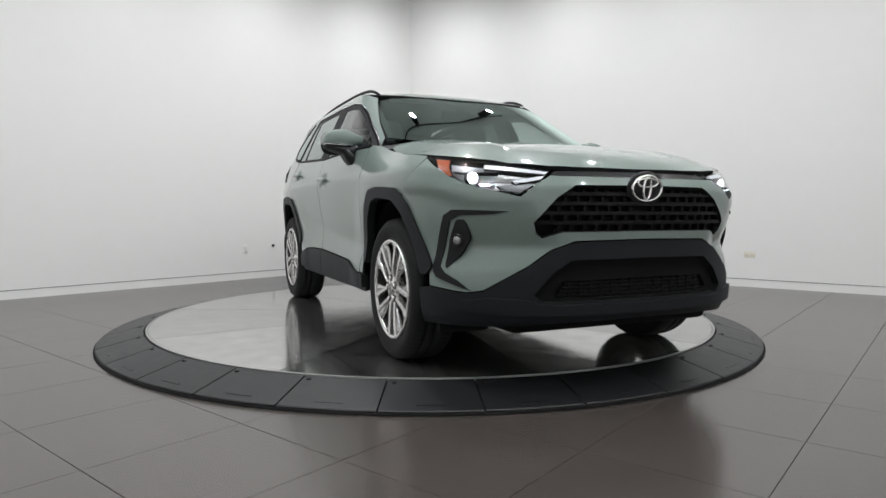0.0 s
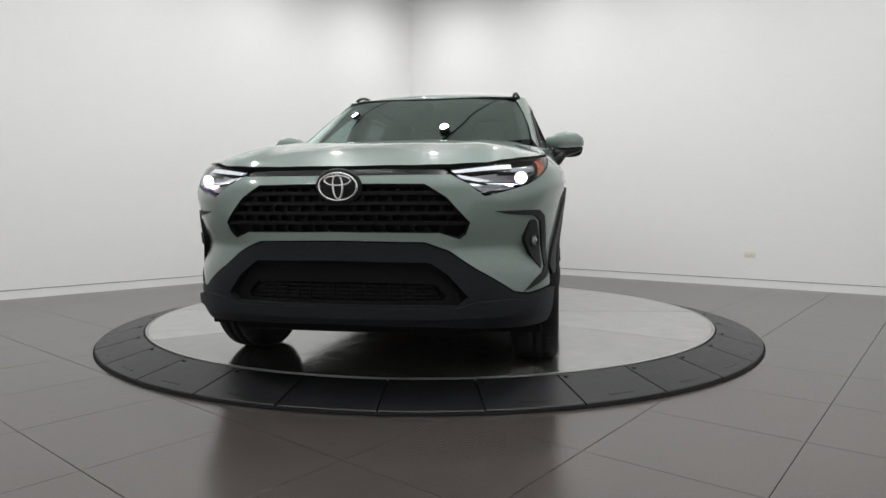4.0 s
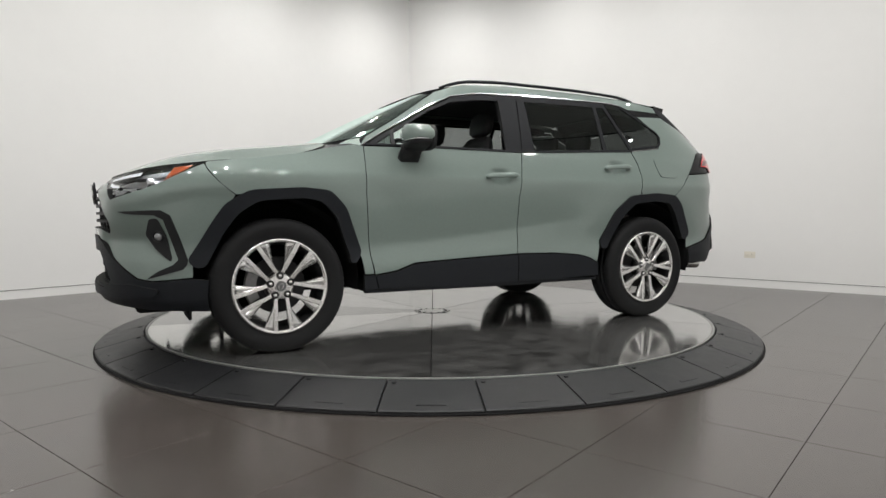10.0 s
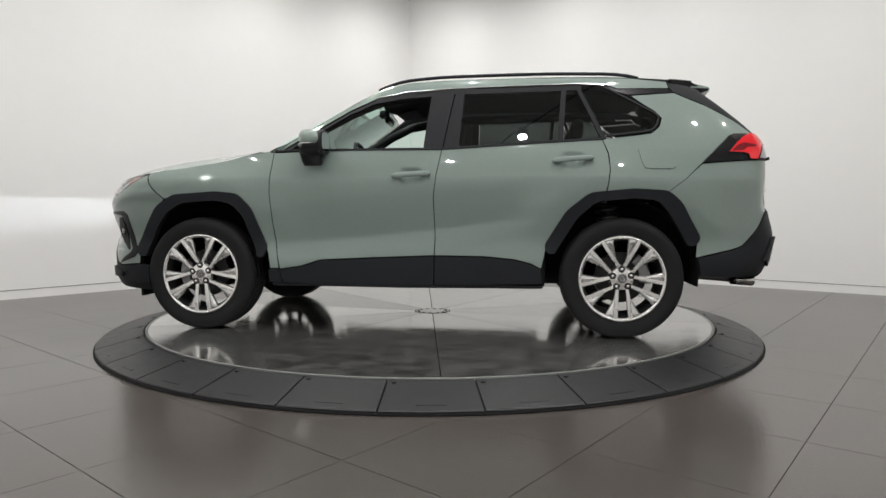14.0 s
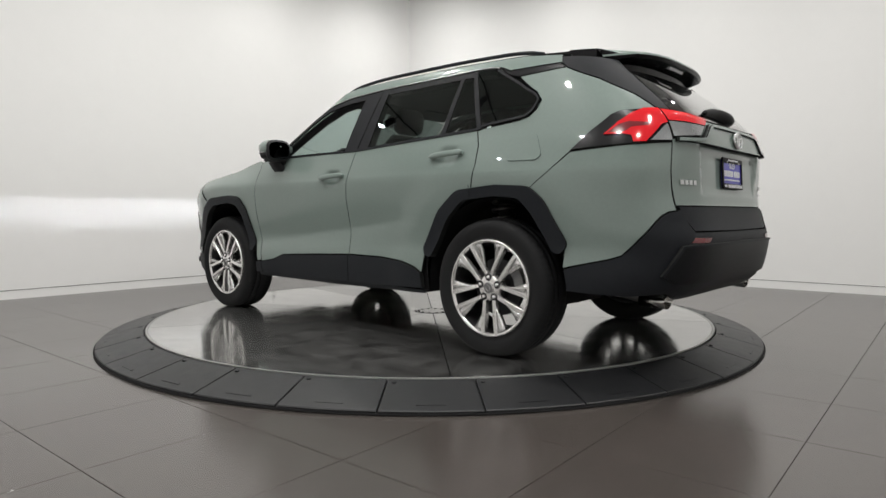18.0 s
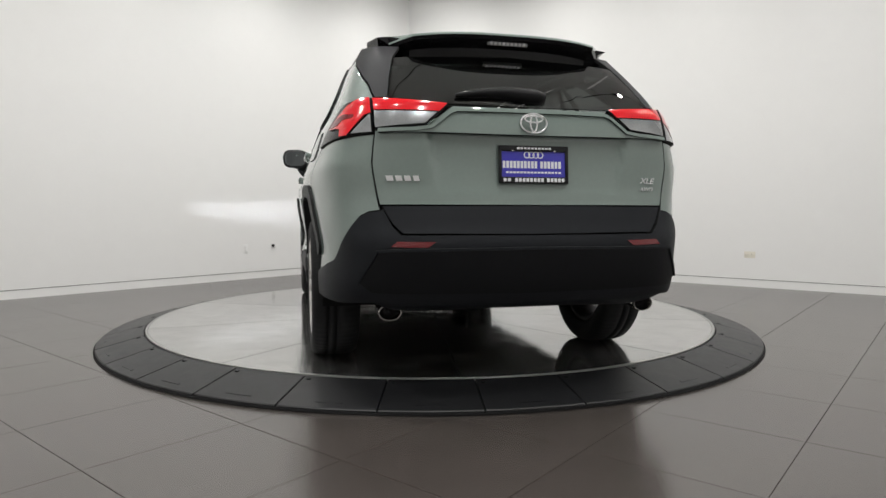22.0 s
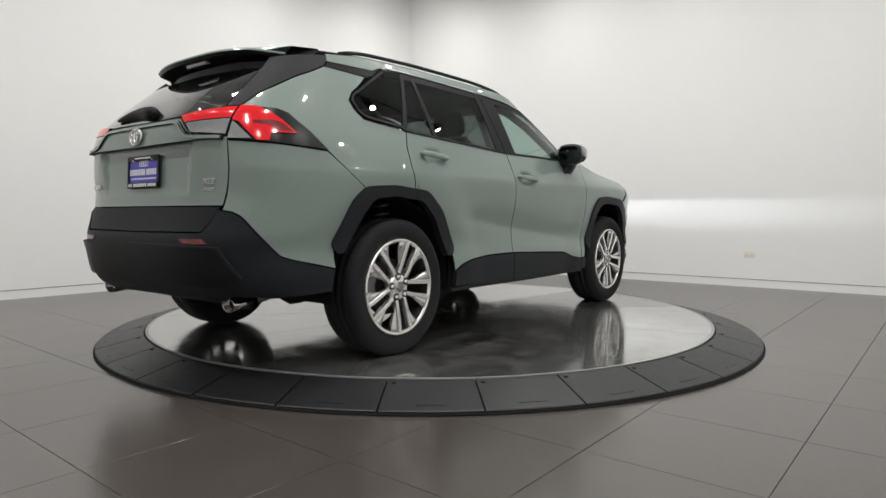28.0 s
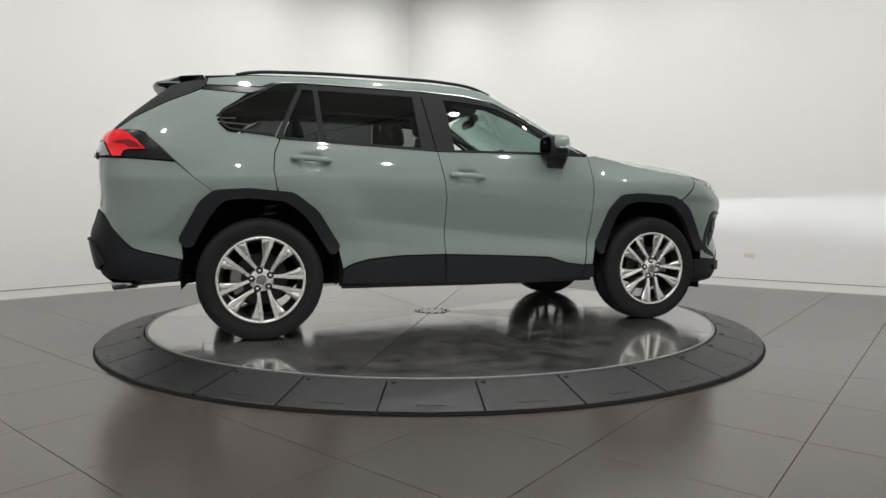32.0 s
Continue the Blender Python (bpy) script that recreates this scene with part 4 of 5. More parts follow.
# dark body behind the panels, with the wheel wells left open
def under_shell():
    bm = bmesh.new()
    us, zs = np.linspace(0, end_u(), 120), np.linspace(.30, 1.10, 30)
    U, Z = np.meshgrid(us, zs, indexing="ij")
    pos, _ = surface(U.ravel(), Z.ravel(), -.035)
    pos = pos.reshape(len(us), len(zs), 3)
    for sgn in (1, -1):
        vs = [[bm.verts.new((p[0], sgn * max(p[1], 0), p[2])) for p in row] for row in pos]
        for i in range(len(us) - 1):
            for j in range(len(zs) - 1):
                c = (pos[i, j] + pos[i + 1, j + 1]) / 2
                if min(abs(c[0] - 1.33), abs(c[0] + 1.345)) < .47 and c[2] < .86 and c[1] > .5:
                    continue
                if c[0] < -1.6 and c[2] < .42:
                    continue
                if c[0] > .8 and c[2] > .985 or c[0] > 1.65 and c[2] > .80 and c[1] > .3 or c[0] > 2.0 and c[1] < .6 and (.34 < c[2] < .58 or .64 < c[2] < .92):
                    continue
                bm.faces.new((vs[i][j], vs[i + 1][j], vs[i + 1][j + 1], vs[i][j + 1]))
    bmesh.ops.remove_doubles(bm, verts=bm.verts[:], dist=.0005)
    bmesh.ops.recalc_face_normals(bm, faces=bm.faces[:])
    return bm


part("inner_body", under_shell(), DARK, car)
part("engine_bay", box(.72, 1.71, .12, .02, Matrix.Translation((1.29, 0, .93))), DARK, car)
# unseen plate, added to keep headlamp beam light out of the wheel arches
part("lamp_bulkhead", box(.02, 1.72, .26, .004, Matrix.Translation((1.665, 0, .885))), DARK, car)
part("under_tray", box(.62, 1.16, .10, .03, Matrix.Translation((1.74, 0, .27))), DARK, car)
for s in (1, -1):
    part("air_deflector", box(.018, .26, .10, .006, Matrix.Translation((1.80, s * .70, .255))), DARK, car)
part("floor_pan", box(3.3, 1.06, .09, .02, Matrix.Translation((.15, 0, .335))), DARK, car)
part("floor_pan", box(1.66, 1.62, .09, .02, Matrix.Translation((0, 0, .335))), DARK, car)
part("cabin_floor", box(2.9, 1.56, .04, .01, Matrix.Translation((-.55, 0, .93))), CABIN, car)


def wheel_well(x):
    bm = bmesh.new()
    rows = []
    for k in range(17):
        a = math.pi * (-.06 + 1.12 * k / 16)
        rows.append([bm.verts.new((x + .455 * math.cos(a), y, .40 + .445 * math.sin(a))) for y in (.50, .70, .862)])
    for p, q in zip(rows, rows[1:]):
        for i in range(2):
            bm.faces.new((p[i], p[i + 1], q[i + 1], q[i]))
    c = bm.verts.new((x, .50, .40))
    for p, q in zip(rows, rows[1:]):
        bm.faces.new((p[0], q[0], c))
    return bm


for x in (1.345, -1.345):
    for s in (1, -1):
        bm = wheel_well(x)
        if s < 0:
            bmesh.ops.scale(bm, vec=(1, -1, 1), verts=bm.verts[:])
        part("wheel_liner", bm, DARK, car)


for s in (1, -1):
    part("damper", tube([(-1.30, s * .70, .55), (-1.285, s * .66, .80)], .040, 12), BARREL, car)
    part("coil_spring", tube([(-1.30 + .03 * k / 60 + .062 * math.cos(.55 * k), s * (.70 - .04 * k / 60) + .062 * math.sin(.55 * k), .58 + .25 * k / 60) for k in range(61)], .009, 6), STEEL, car)

# wheels
def spoke_pair(a):
    """Twin machined ribs of one spoke; outer face towards +y."""
    bm = bmesh.new()
    for s in (1, -1):
        rings = []
        for r, off, w, y, t in ((.052, .0270, .0085, -.014, .020), (.070, .0300, .0100, -.009, .030), (.12, .0335, .0112, -.005, .034), (.18, .0375, .0116, -.002, .034), (.240, .0430, .0122, -.001, .030)):
            c = s * off
            rings.append([(r, y - .003, c - w), (r, y, c - w * .78), (r, y, c + w * .78), (r, y - .003, c + w), (r, y - t, c + w * .9), (r, y - t, c - w * .9)])
        loft([[Vector((p[0], p[1], p[2])) for p in rg] for rg in rings], True, bm)
    bmesh.ops.rotate(bm, verts=bm.verts[:], cent=(0, 0, 0), matrix=Matrix.Rotation(a, 3, "Y"))
    return bm


def flank(a, s):
    """A flared flank outside one rib, fanning out to the rim."""
    bm = bmesh.new()
    rings = []
    for r, o0, o1, y, d in ((.095, .041, .044, -.012, .010), (.125, .043, .051, -.009, .013), (.15, .0455, .060, -.007, .016), (.18, .048, .075, -.005, .015), (.21, .0515, .090, -.004, .010), (.238, .0545, .104, -.003, .003)):
        rr = r if r < .13 else math.sqrt(max(r * r - o1 * o1 * .9, .01))
        rings.append([Vector((r, y, s * o0)), Vector((rr, y - d, s * o1)), Vector((rr, y - d - .022, s * o1 * .97)), Vector((r, y - .030, s * o0))])
    loft(rings, True, bm)
    bmesh.ops.rotate(bm, verts=bm.verts[:], cent=(0, 0, 0), matrix=Matrix.Rotation(a, 3, "Y"))
    return bm


def treaded(profile, n):
    """A tyre whose shoulders carry cross grooves."""
    bm = bmesh.new()
    rings = []
    for k in range(n):
        a = 2 * math.pi * k / n
        cut = k % 3 == 0
        rings.append([bm.verts.new(((r - (.003 if cut and .350 < r and (y > -.07 or y < -.125) else 0)) * math.cos(a), y, (r - (.003 if cut and .350 < r and (y > -.07 or y < -.125) else 0)) * math.sin(a))) for r, y in profile])
    for k in range(n):
        p, q = rings[k], rings[(k + 1) % n]
        for i in range(len(profile)):
            j = (i + 1) % len(profile)
            bm.faces.new((p[i], p[j], q[j], q[i]))
    bmesh.ops.recalc_face_normals(bm, faces=bm.faces[:])
    return bm


TYRE = [(.250, -.205), (.277, -.226), (.315, -.238), (.345, -.232), (.362, -.215), (.368, -.19), (.370, -.16)]
TYRE = TYRE + [(r, y) for r, y in ((.370, -.125), (.362, -.122), (.362, -.114), (.370, -.111), (.370, -.082), (.362, -.079), (.362, -.071), (.370, -.068))] + [(.368, -.045), (.362, -.020), (.345, -.003), (.315, .004), (.278, -.006), (.257, -.014), (.249, -.03), (.249, -.19)]
tyre_me = tidy(treaded(TYRE, 216), "tyre", RUBBER)
bm = lathe([(.246, -.012), (.249, -.008), (.246, -.004), (.240, -.004), (.236, -.010), (.228, -.030), (.218, -.075), (.216, -.19), (.240, -.205), (.243, -.20)], 72)
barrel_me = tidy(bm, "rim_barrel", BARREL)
lip_me = tidy(lathe([(.252, -.014), (.253, -.004), (.247, .000), (.239, -.002), (.234, -.012)], 72), "rim_lip", ALLOY)
spoke_me = [tidy(spoke_pair(2 * math.pi * k / 5), "spoke", ALLOY, False) for k in range(5)]
fan_me = [[tidy(flank(2 * math.pi * k / 5, side), "spoke_flank", ALLOY_DARK, True) for side in (1, -1)] for k in range(5)]
hub_me = tidy(lathe([(.001, -.009), (.050, -.009), (.062, -.011), (.069, -.016), (.072, -.034), (.070, -.06)], 40), "hub", ALLOY)
cap_me = tidy(lathe([(.001, -.002), (.024, -.002), (.0285, -.004), (.030, -.014)], 32), "hub_cap", CAPGREY)
capring_me = tidy(lathe([(.0265, -.0025), (.0285, .000), (.031, -.0025), (.031, -.012)], 32), "cap_ring", ALLOY_DARK)
capmark_me = tidy(oval_ring(.017, .0115, .0016, h=.0015, n=28), "cap_emblem", ALLOY)
nut_me = tidy(lathe([(.001, .007), (.009, .006), (.0128, .000), (.0128, -.02)], 6), "wheel_nut", CHROME, False)
seat_me = tidy(lathe([(.0205, -.0012), (.0185, .0008), (.0165, -.0005), (.001, -.001)], 20), "nut_seat", BLACK)
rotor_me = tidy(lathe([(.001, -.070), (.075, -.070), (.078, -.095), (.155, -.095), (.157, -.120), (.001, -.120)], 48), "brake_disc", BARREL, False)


def caliper():
    bm = bmesh.new()
    rings = []
    for k in range(7):
        a = radians(-32 + 64 * k / 6)
        rings.append([Vector((r * math.cos(a), y, r * math.sin(a))) for r, y in ((.118, -.078), (.175, -.078), (.182, -.10), (.175, -.14), (.118, -.14))])
    return loft(rings, True, bm)


cal_me = tidy(caliper(), "caliper", CALIPER, False)
HUB_Y = .905
WIDER = Matrix.Diagonal((1.028, 1, 1.028, 1))
WHEELS = []
for x, s, spin in ((1.345, 1, -123), (1.345, -1, 24), (-1.345, 1, -52), (-1.345, -1, 28)):
    at = shift @ Matrix.Translation((x, s * HUB_Y, .366)) @ (Matrix.Identity(4) if s > 0 else Matrix.Rotation(math.pi, 4, "Z")) @ Matrix.Rotation(radians(spin), 4, "Y")
    wheel = part("wheel", tyre_me, RUBBER, car, "black road tyre on a machined twin-spoke alloy rim", at=at)
    WHEELS.append(wheel)
    for nm, me in (("rim_barrel", barrel_me), ("rim_lip", lip_me), ("hub", hub_me), ("hub_cap", cap_me), ("cap_ring", capring_me), ("cap_emblem", capmark_me), ("brake_disc", rotor_me), ("caliper", cal_me)):
        part(nm, me, None, wheel, at=Matrix.Rotation(radians((0 if x * s > 0 else 200) - spin), 4, "Y") if nm == "caliper" else Matrix.Translation((0, -.002, 0)) if nm == "cap_emblem" else WIDER if nm.startswith("rim") else Matrix.Identity(4))
    for k in range(5):
        part("spoke", spoke_me[k], None, wheel, at=WIDER)
        for me in fan_me[k]:
            part("spoke_flank", me, None, wheel, at=WIDER)
        a = 2 * math.pi * (k + .5) / 5
        for nm, me in (("nut_seat", seat_me), ("wheel_nut", nut_me)):
            part(nm, me, None, wheel, at=Matrix.Translation((.057 * math.cos(a), -.008, -.057 * math.sin(a))))


# ---- car details ----
def on_body(u, z, off=0.0, upper=False, side=1):
    """A frame on the body: x along the surface (rearwards), y outwards, z up."""
    p, n = surface(np.array([u]), np.array([z]), np.array([off]), upper)
    q, _ = surface(np.array([u + .01]), np.array([z]), np.array([off]), upper)
    t = Vector(q[0] - p[0]).normalized()
    y = Vector(n[0])
    up = t.cross(y)
    up = up if up.z > 0 else -up
    p = Vector(p[0])
    if side < 0:
        p.y, t.y, y.y, up.y = -p.y, -t.y, -y.y, -up.y
    t = y.cross(up)
    return Matrix(((t.x, y.x, up.x, p.x), (t.y, y.y, up.y, p.y), (t.z, y.z, up.z, p.z), (0, 0, 0, 1)))


def emblem(name, at, size, back, metal, label):
    ob = part(name, plate(oval(.5 * size, .345 * size), .012, m=Matrix.Translation((0, .006, 0))), back, car, label, at=at)
    for rx, rz, cz in ((.5, .345, 0), (.34, .12, .15), (.125, .30, .0)):
        part("emblem_oval", oval_ring(rx * size, rz * size, .030 * size, 0, cz * size, .006), metal, ob, at=Matrix.Translation((0, .006, 0)))
    return ob


emblem("front_emblem", pose(2.236, 0, .872, -6, 0, -90), .165, BLACK, CHROME, "oval chrome-ringed emblem on black")
ring_base = part("emblem_bezel", oval_ring(.092, .067, .010, h=.010), BLACK, car, at=pose(2.226, 0, .872, -6, 0, -90))
emblem("rear_emblem", pose(-2.300, 0, 1.140, 4, 0, 90), .118, PAINT, SILVER, "oval silver emblem")


# door handles in shallow cups
def handle(s, x, z):
    u = u_side(x, z)
    at = on_body(u, z, .018, side=s)
    flip = 1 if s > 0 else -1
    rings = []
    for k in range(13):
        a = -.125 + .25 * k / 12
        f = math.sqrt(max(0.0, 1 - (a / .126) ** 6))
        yy = .026 - .55 * a * a * .6
        rings.append([Vector((a, yy + .010 * math.cos(q) * (f + .1), (.017 * math.sin(q)) * (f + .05) - flip * a * .06)) for q in [2 * math.pi * i / 12 for i in range(12)]])
    part("door_handle", loft(rings), PAINT, car, "body-coloured pull handle", at=at)
    for dx in (-.10, .10):
        part("handle_mount", box(.034, .036, .022, .005, Matrix.Translation((dx, .006, -flip * dx * .06))), PAINT, car, at=at)


for s in (1, -1):
    for xh, zh in HANDLES:
        handle(s, xh, zh)

# fuel filler flap on the left side only
FLAP = S((-1.428, 1.160), (-1.605, 1.166), (-1.655, 1.046), (-1.63, 1.024), (-1.462, 1.026))
panel("fuel_flap_gap", FLAP, BLACK, car, off=.0030, depth=.002, gap=-.0026, mode="left", round_by=.03, res=.03)
panel("fuel_flap", FLAP, PAINT, car, off=.0046, depth=.003, gap=.0, mode="left", round_by=.03, res=.03)


# mirrors
def mirror(s):
    def near(y):
        return .862 + (y - .862) * .84

    def ringat(y, x0, x1, z0, z1):
        n, out = 20, []
        for k in range(n):
            a = 2 * math.pi * k / n
            c, d = math.cos(a), math.sin(a)
            out.append(Vector(((x0 + x1) / 2 + (x1 - x0) / 2 * math.copysign(abs(c) ** .62, c), s * near(y), (z0 + z1) / 2 + (z1 - z0) / 2 * math.copysign(abs(d) ** .62, d))))
        return out
    cap = part("mirror_cap", loft([ringat(.808, .515, .60, 1.196, 1.250), ringat(.862, .50, .60, 1.185, 1.262), ringat(.885, .475, .622, 1.178, 1.274), ringat(.96, .468, .642, 1.174, 1.286), ringat(1.04, .470, .626, 1.178, 1.276), ringat(1.085, .480, .590, 1.188, 1.250), ringat(1.096, .495, .55, 1.20, 1.228)]), PAINT, car, "body-coloured mirror cap")
    low = part("mirror_base", loft([ringat(.862, .525, .615, 1.098, 1.186), ringat(.89, .500, .628, 1.108, 1.180), ringat(.96, .484, .636, 1.128, 1.178), ringat(1.04, .478, .620, 1.150, 1.182), ringat(1.082, .484, .58, 1.166, 1.190)]), BLACK, car, "black mirror underside")
    part("mirror_line", loft([ringat(y, .52, x1, z, z + .008) for y, x1, z in ((.90, .626, 1.177), (.96, .644, 1.176), (1.04, .632, 1.180), (1.088, .592, 1.187))]), CHROME, car)
    arm = [[Vector((x, s * y, z)) for x, z in ((.520, z0), (.630, z0), (.648, z0 + .03), (.636, z1), (.540, z1), (.512, z0 + .03))] for y, z0, z1 in ((.855, 1.050, 1.115), (.885, 1.054, 1.125), (.915, 1.085, 1.15), (.94, 1.12, 1.16))]
    part("mirror_arm", loft(arm), BLACK, car)
    def facing(x, y0, y1, z0, z1):
        n, out = 24, []
        for k in range(n):
            q = 2 * math.pi * k / n
            c, d = math.cos(q), math.sin(q)
            out.append(Vector((x, s * near((y0 + y1) / 2 + (y1 - y0) / 2 * math.copysign(abs(c) ** .6, c)), (z0 + z1) / 2 + (z1 - z0) / 2 * math.copysign(abs(d) ** .6, d))))
        return out
    part("mirror_rim", loft([facing(.500, .866, 1.090, 1.132, 1.276), facing(.478, .866, 1.092, 1.130, 1.278), facing(.470, .872, 1.086, 1.136, 1.272)]), BLACK, car)
    part("mirror_glass", loft([facing(.472, .882, 1.076, 1.146, 1.262), facing(.4685, .882, 1.076, 1.146, 1.262)]), MIRROR, car, smooth=False)


for s in (1, -1):
    mirror(s)

# roof rails
for s in (1, -1):
    pts, rad = [], []
    for k in range(25):
        t = k / 24
        x = .215 - 1.69 * t
        lift = min(1.0, t / .14, (1 - t) / .14)
        z = float(roof_z(x, .585)) + .006 + .017 * lift * (2 - lift)
        pts.append((x, s * (.578 + .012 * math.sin(math.pi * t)), z))
        rad.append(.0125 if 0 < k < 24 else .008)
    part("roof_rail", tube(pts, rad, 10, flat=.85), CLAD, car, "satin dark grey roof rail")
# rear wiper, high brake lamp, exhaust tips
blade = []
for k in range(11):
    t = k / 10
    y = -.075 + .40 * t
    zz = 1.255 + .02 * math.sin(math.pi * t)
    p, n = surface(np.array([u_rear(abs(y), zz, True)]), np.array([zz]), np.array([.022]), True)
    blade.append((p[0][0], y, zz))
part("rear_wiper", tube(blade, [.026, .036, .036, .034, .031, .028, .025, .022, .018, .014, .008], 12, flat=1.0), GRILLE, car, "black rear wiper")
part("wiper_blade", tube([(x + .012, y, z - .012) for x, y, z in blade[2:]], .006, 6), BLACK, car)
part("high_brake_lamp", box(.03, .20, .022, .004, Matrix.Translation((-1.955, 0, 1.562)) @ Matrix.Rotation(radians(-20), 4, "Y")), CLEAR, car, "clear high-mounted brake lamp bar")
for k in range(9):
    part("lamp_cell", box(.004, .015, .014, .002, Matrix.Translation((-1.971, -.080 + .02 * k, 1.556)) @ Matrix.Rotation(radians(-20), 4, "Y")), LAMP_BOWL, car)
for s in (1, -1):
    tip = part("exhaust_tip", lathe([(.040, -.02), (.050, -.02), (.050, .105), (.0475, .109), (.045, .105), (.043, .0), (.040, .0)], 32, True), EXHAUST, car, "polished steel exhaust tip", at=pose(-2.085, s * .600, .345, 0, 0, 90) @ Matrix.Rotation(radians(-4), 4, "X") @ Matrix.Diagonal((1, 1, .72, 1)))
    part("exhaust_bore", lathe([(.001, .07), (.0455, .07), (.0455, .02), (.001, .02)], 24, True), DARK, tip)
    part("exhaust_pipe", tube([(-2.07, s * .60, .347), (-1.9, s * .53, .355), (-1.6, s * .42, .36)], .024, 10), STEEL, car)
part("muffler", tube([(-1.93, -.40, .42), (-1.93, .40, .42)], [.07, .07], 16), STEEL, car)
part("rear_axle", tube([(-1.345, -.74, .34), (-1.345, -.3, .30), (-1.345, 0, .28), (-1.345, .3, .30), (-1.345, .74, .34)], [.03, .035, .09, .035, .03], 10), DARK, car)
part("front_axle", tube([(1.345, -.74, .34), (1.345, 0, .27), (1.345, .74, .34)], [.03, .06, .03], 10), DARK, car)

# plate in its black frame, lettering as bars
pl = part("number_plate", plate(rounded([(-.152, -.074), (.152, -.074), (.152, .074), (-.152, .074)], .012), .006, m=Matrix.Translation((0, .003, 0))), PLATE_BLUE, car, "blue dealer plate in a black frame", smooth=False, at=pose(-2.274, -.012, .968, 3, 0, 90))
bmf = bmesh.new()
for cx, cz, w, h in ((0, .0685, .318, .025), (0, -.0665, .318, .028), (-.152, 0, .014, .16), (.152, 0, .014, .16)):
    box(w, .010, h, .003, Matrix.Translation((cx, .005, cz)), bm=bmf)
part("plate_frame", bmf, BLACK, pl)
for cx, cz, w, h in ((0, .069, .16, .008), (-.078, .000, .10, .030), (.062, .000, .16, .030), (0, -.033, .255, .008), (-.098, -.066, .085, .016), (.022, -.066, .135, .016), (.123, -.066, .038, .013)):
    n = max(2, round(w / .016))
    for i in range(n):
        part("print_bar", box(w / n * .72, .001, h, 0, Matrix.Translation((cx - w / 2 + w / n * (i + .5), .0108 if abs(cz) > .05 else .0038, cz))), WHITE, pl, smooth=False)
for k in range(4):
    part("print_ring", oval_ring(.013, .013, .0022, -.030 + .020 * k, .042, .001, 20), WHITE, pl, at=Matrix.Translation((0, .0035, 0)))
for dx in (-.095, .095):
    part("plate_screw", lathe([(.001, .004), (.005, .003), (.006, 0)], 10), CHROME, pl, at=Matrix.Translation((dx, .010, .058)))


# badges: model name as plain slanted bars, trim names lettered
def slanted(w, h, lean=.25):
    return [(-w / 2 - lean * h / 2, -h / 2), (w / 2 - lean * h / 2, -h / 2), (w / 2 + lean * h / 2, h / 2), (-w / 2 + lean * h / 2, h / 2)]


bmb = bmesh.new()
for k, (w, x) in enumerate(((.030, -.056), (.033, -.020), (.033, .016), (.036, .054))):
    plate([(x + a, b) for a, b in slanted(w * .8, .022)], .003, bm=bmb, m=Matrix.Translation((0, .003, 0)))
me = tidy(bmb, "model_badge", SILVER, False)
mb = on_body(u_rear(.555, .905), .905, .001)
mbo = part("model_badge", me, SILVER, car, "slanted silver badge bars", at=mb)


def lettering(name, text, size, at):
    cu = bpy.data.curves.new(name, "FONT")
    cu.body, cu.size, cu.extrude, cu.shear, cu.align_x, cu.align_y = text, size, .0015, .25, "CENTER", "CENTER"
    tmp = bpy.data.objects.new(name, cu)
    me = bpy.data.meshes.new_from_object(tmp)
    bpy.data.objects.remove(tmp)
    me.transform(Matrix.Rotation(radians(90), 4, "X") @ Matrix.Diagonal((1.25, 1, 1, 1)))
    me.materials.clear()
    me.materials.append(SILVER)
    return part(name, me, SILVER, car, "raised silver lettering", at=at)


for text, size, z in (("XLE", .036, .905), ("AWD", .024, .868)):
    m = on_body(u_rear(.565, z), z, .003, side=-1)
    yv, up = m.to_3x3() @ Vector((0, 1, 0)), Vector((0, 0, 1))
    xv = up.cross(yv).normalized()
    zv = yv.cross(xv)
    zv = zv if zv.z > 0 else -zv
    p = m.translation
    # text reads along +x with its face towards -y
    rd = Vector((-yv.y, yv.x, 0)).normalized()
    rd = rd if rd.y < 0 else -rd
    lettering("trim_badge", text, size, Matrix(((rd.x, -yv.x, 0, p.x), (rd.y, -yv.y, 0, p.y), (rd.z, -yv.z, 1, p.z), (0, 0, 0, 1))))

# front lamps
for s in (1, -1):
    m = on_body(u_side(1.940, .642), .642, .006, side=s)
    fog = part("fog_lamp", lathe([(.001, .004), (.015, .003), (.021, -.001), (.023, -.010)], 24), CLEAR, car, "round clear fog lamp", at=m)
    part("fog_ring", lathe([(.022, -.004), (.025, .003), (.029, .001), (.031, -.01)], 24), BLACK, car, at=m)
    m = pose(1.984, s * .742, .915, 0, 0, -90)
    part("projector", lathe([(.001, -.026), (.0235, -.026), (.0235, -.030)], 28), BEAM, car, "lit projector headlamp", at=m)
    part("projector_ring", lathe([(.0240, -.034), (.0250, -.004), (.028, .0), (.029, -.006), (.027, -.038)], 28), CHROME, car, at=m)

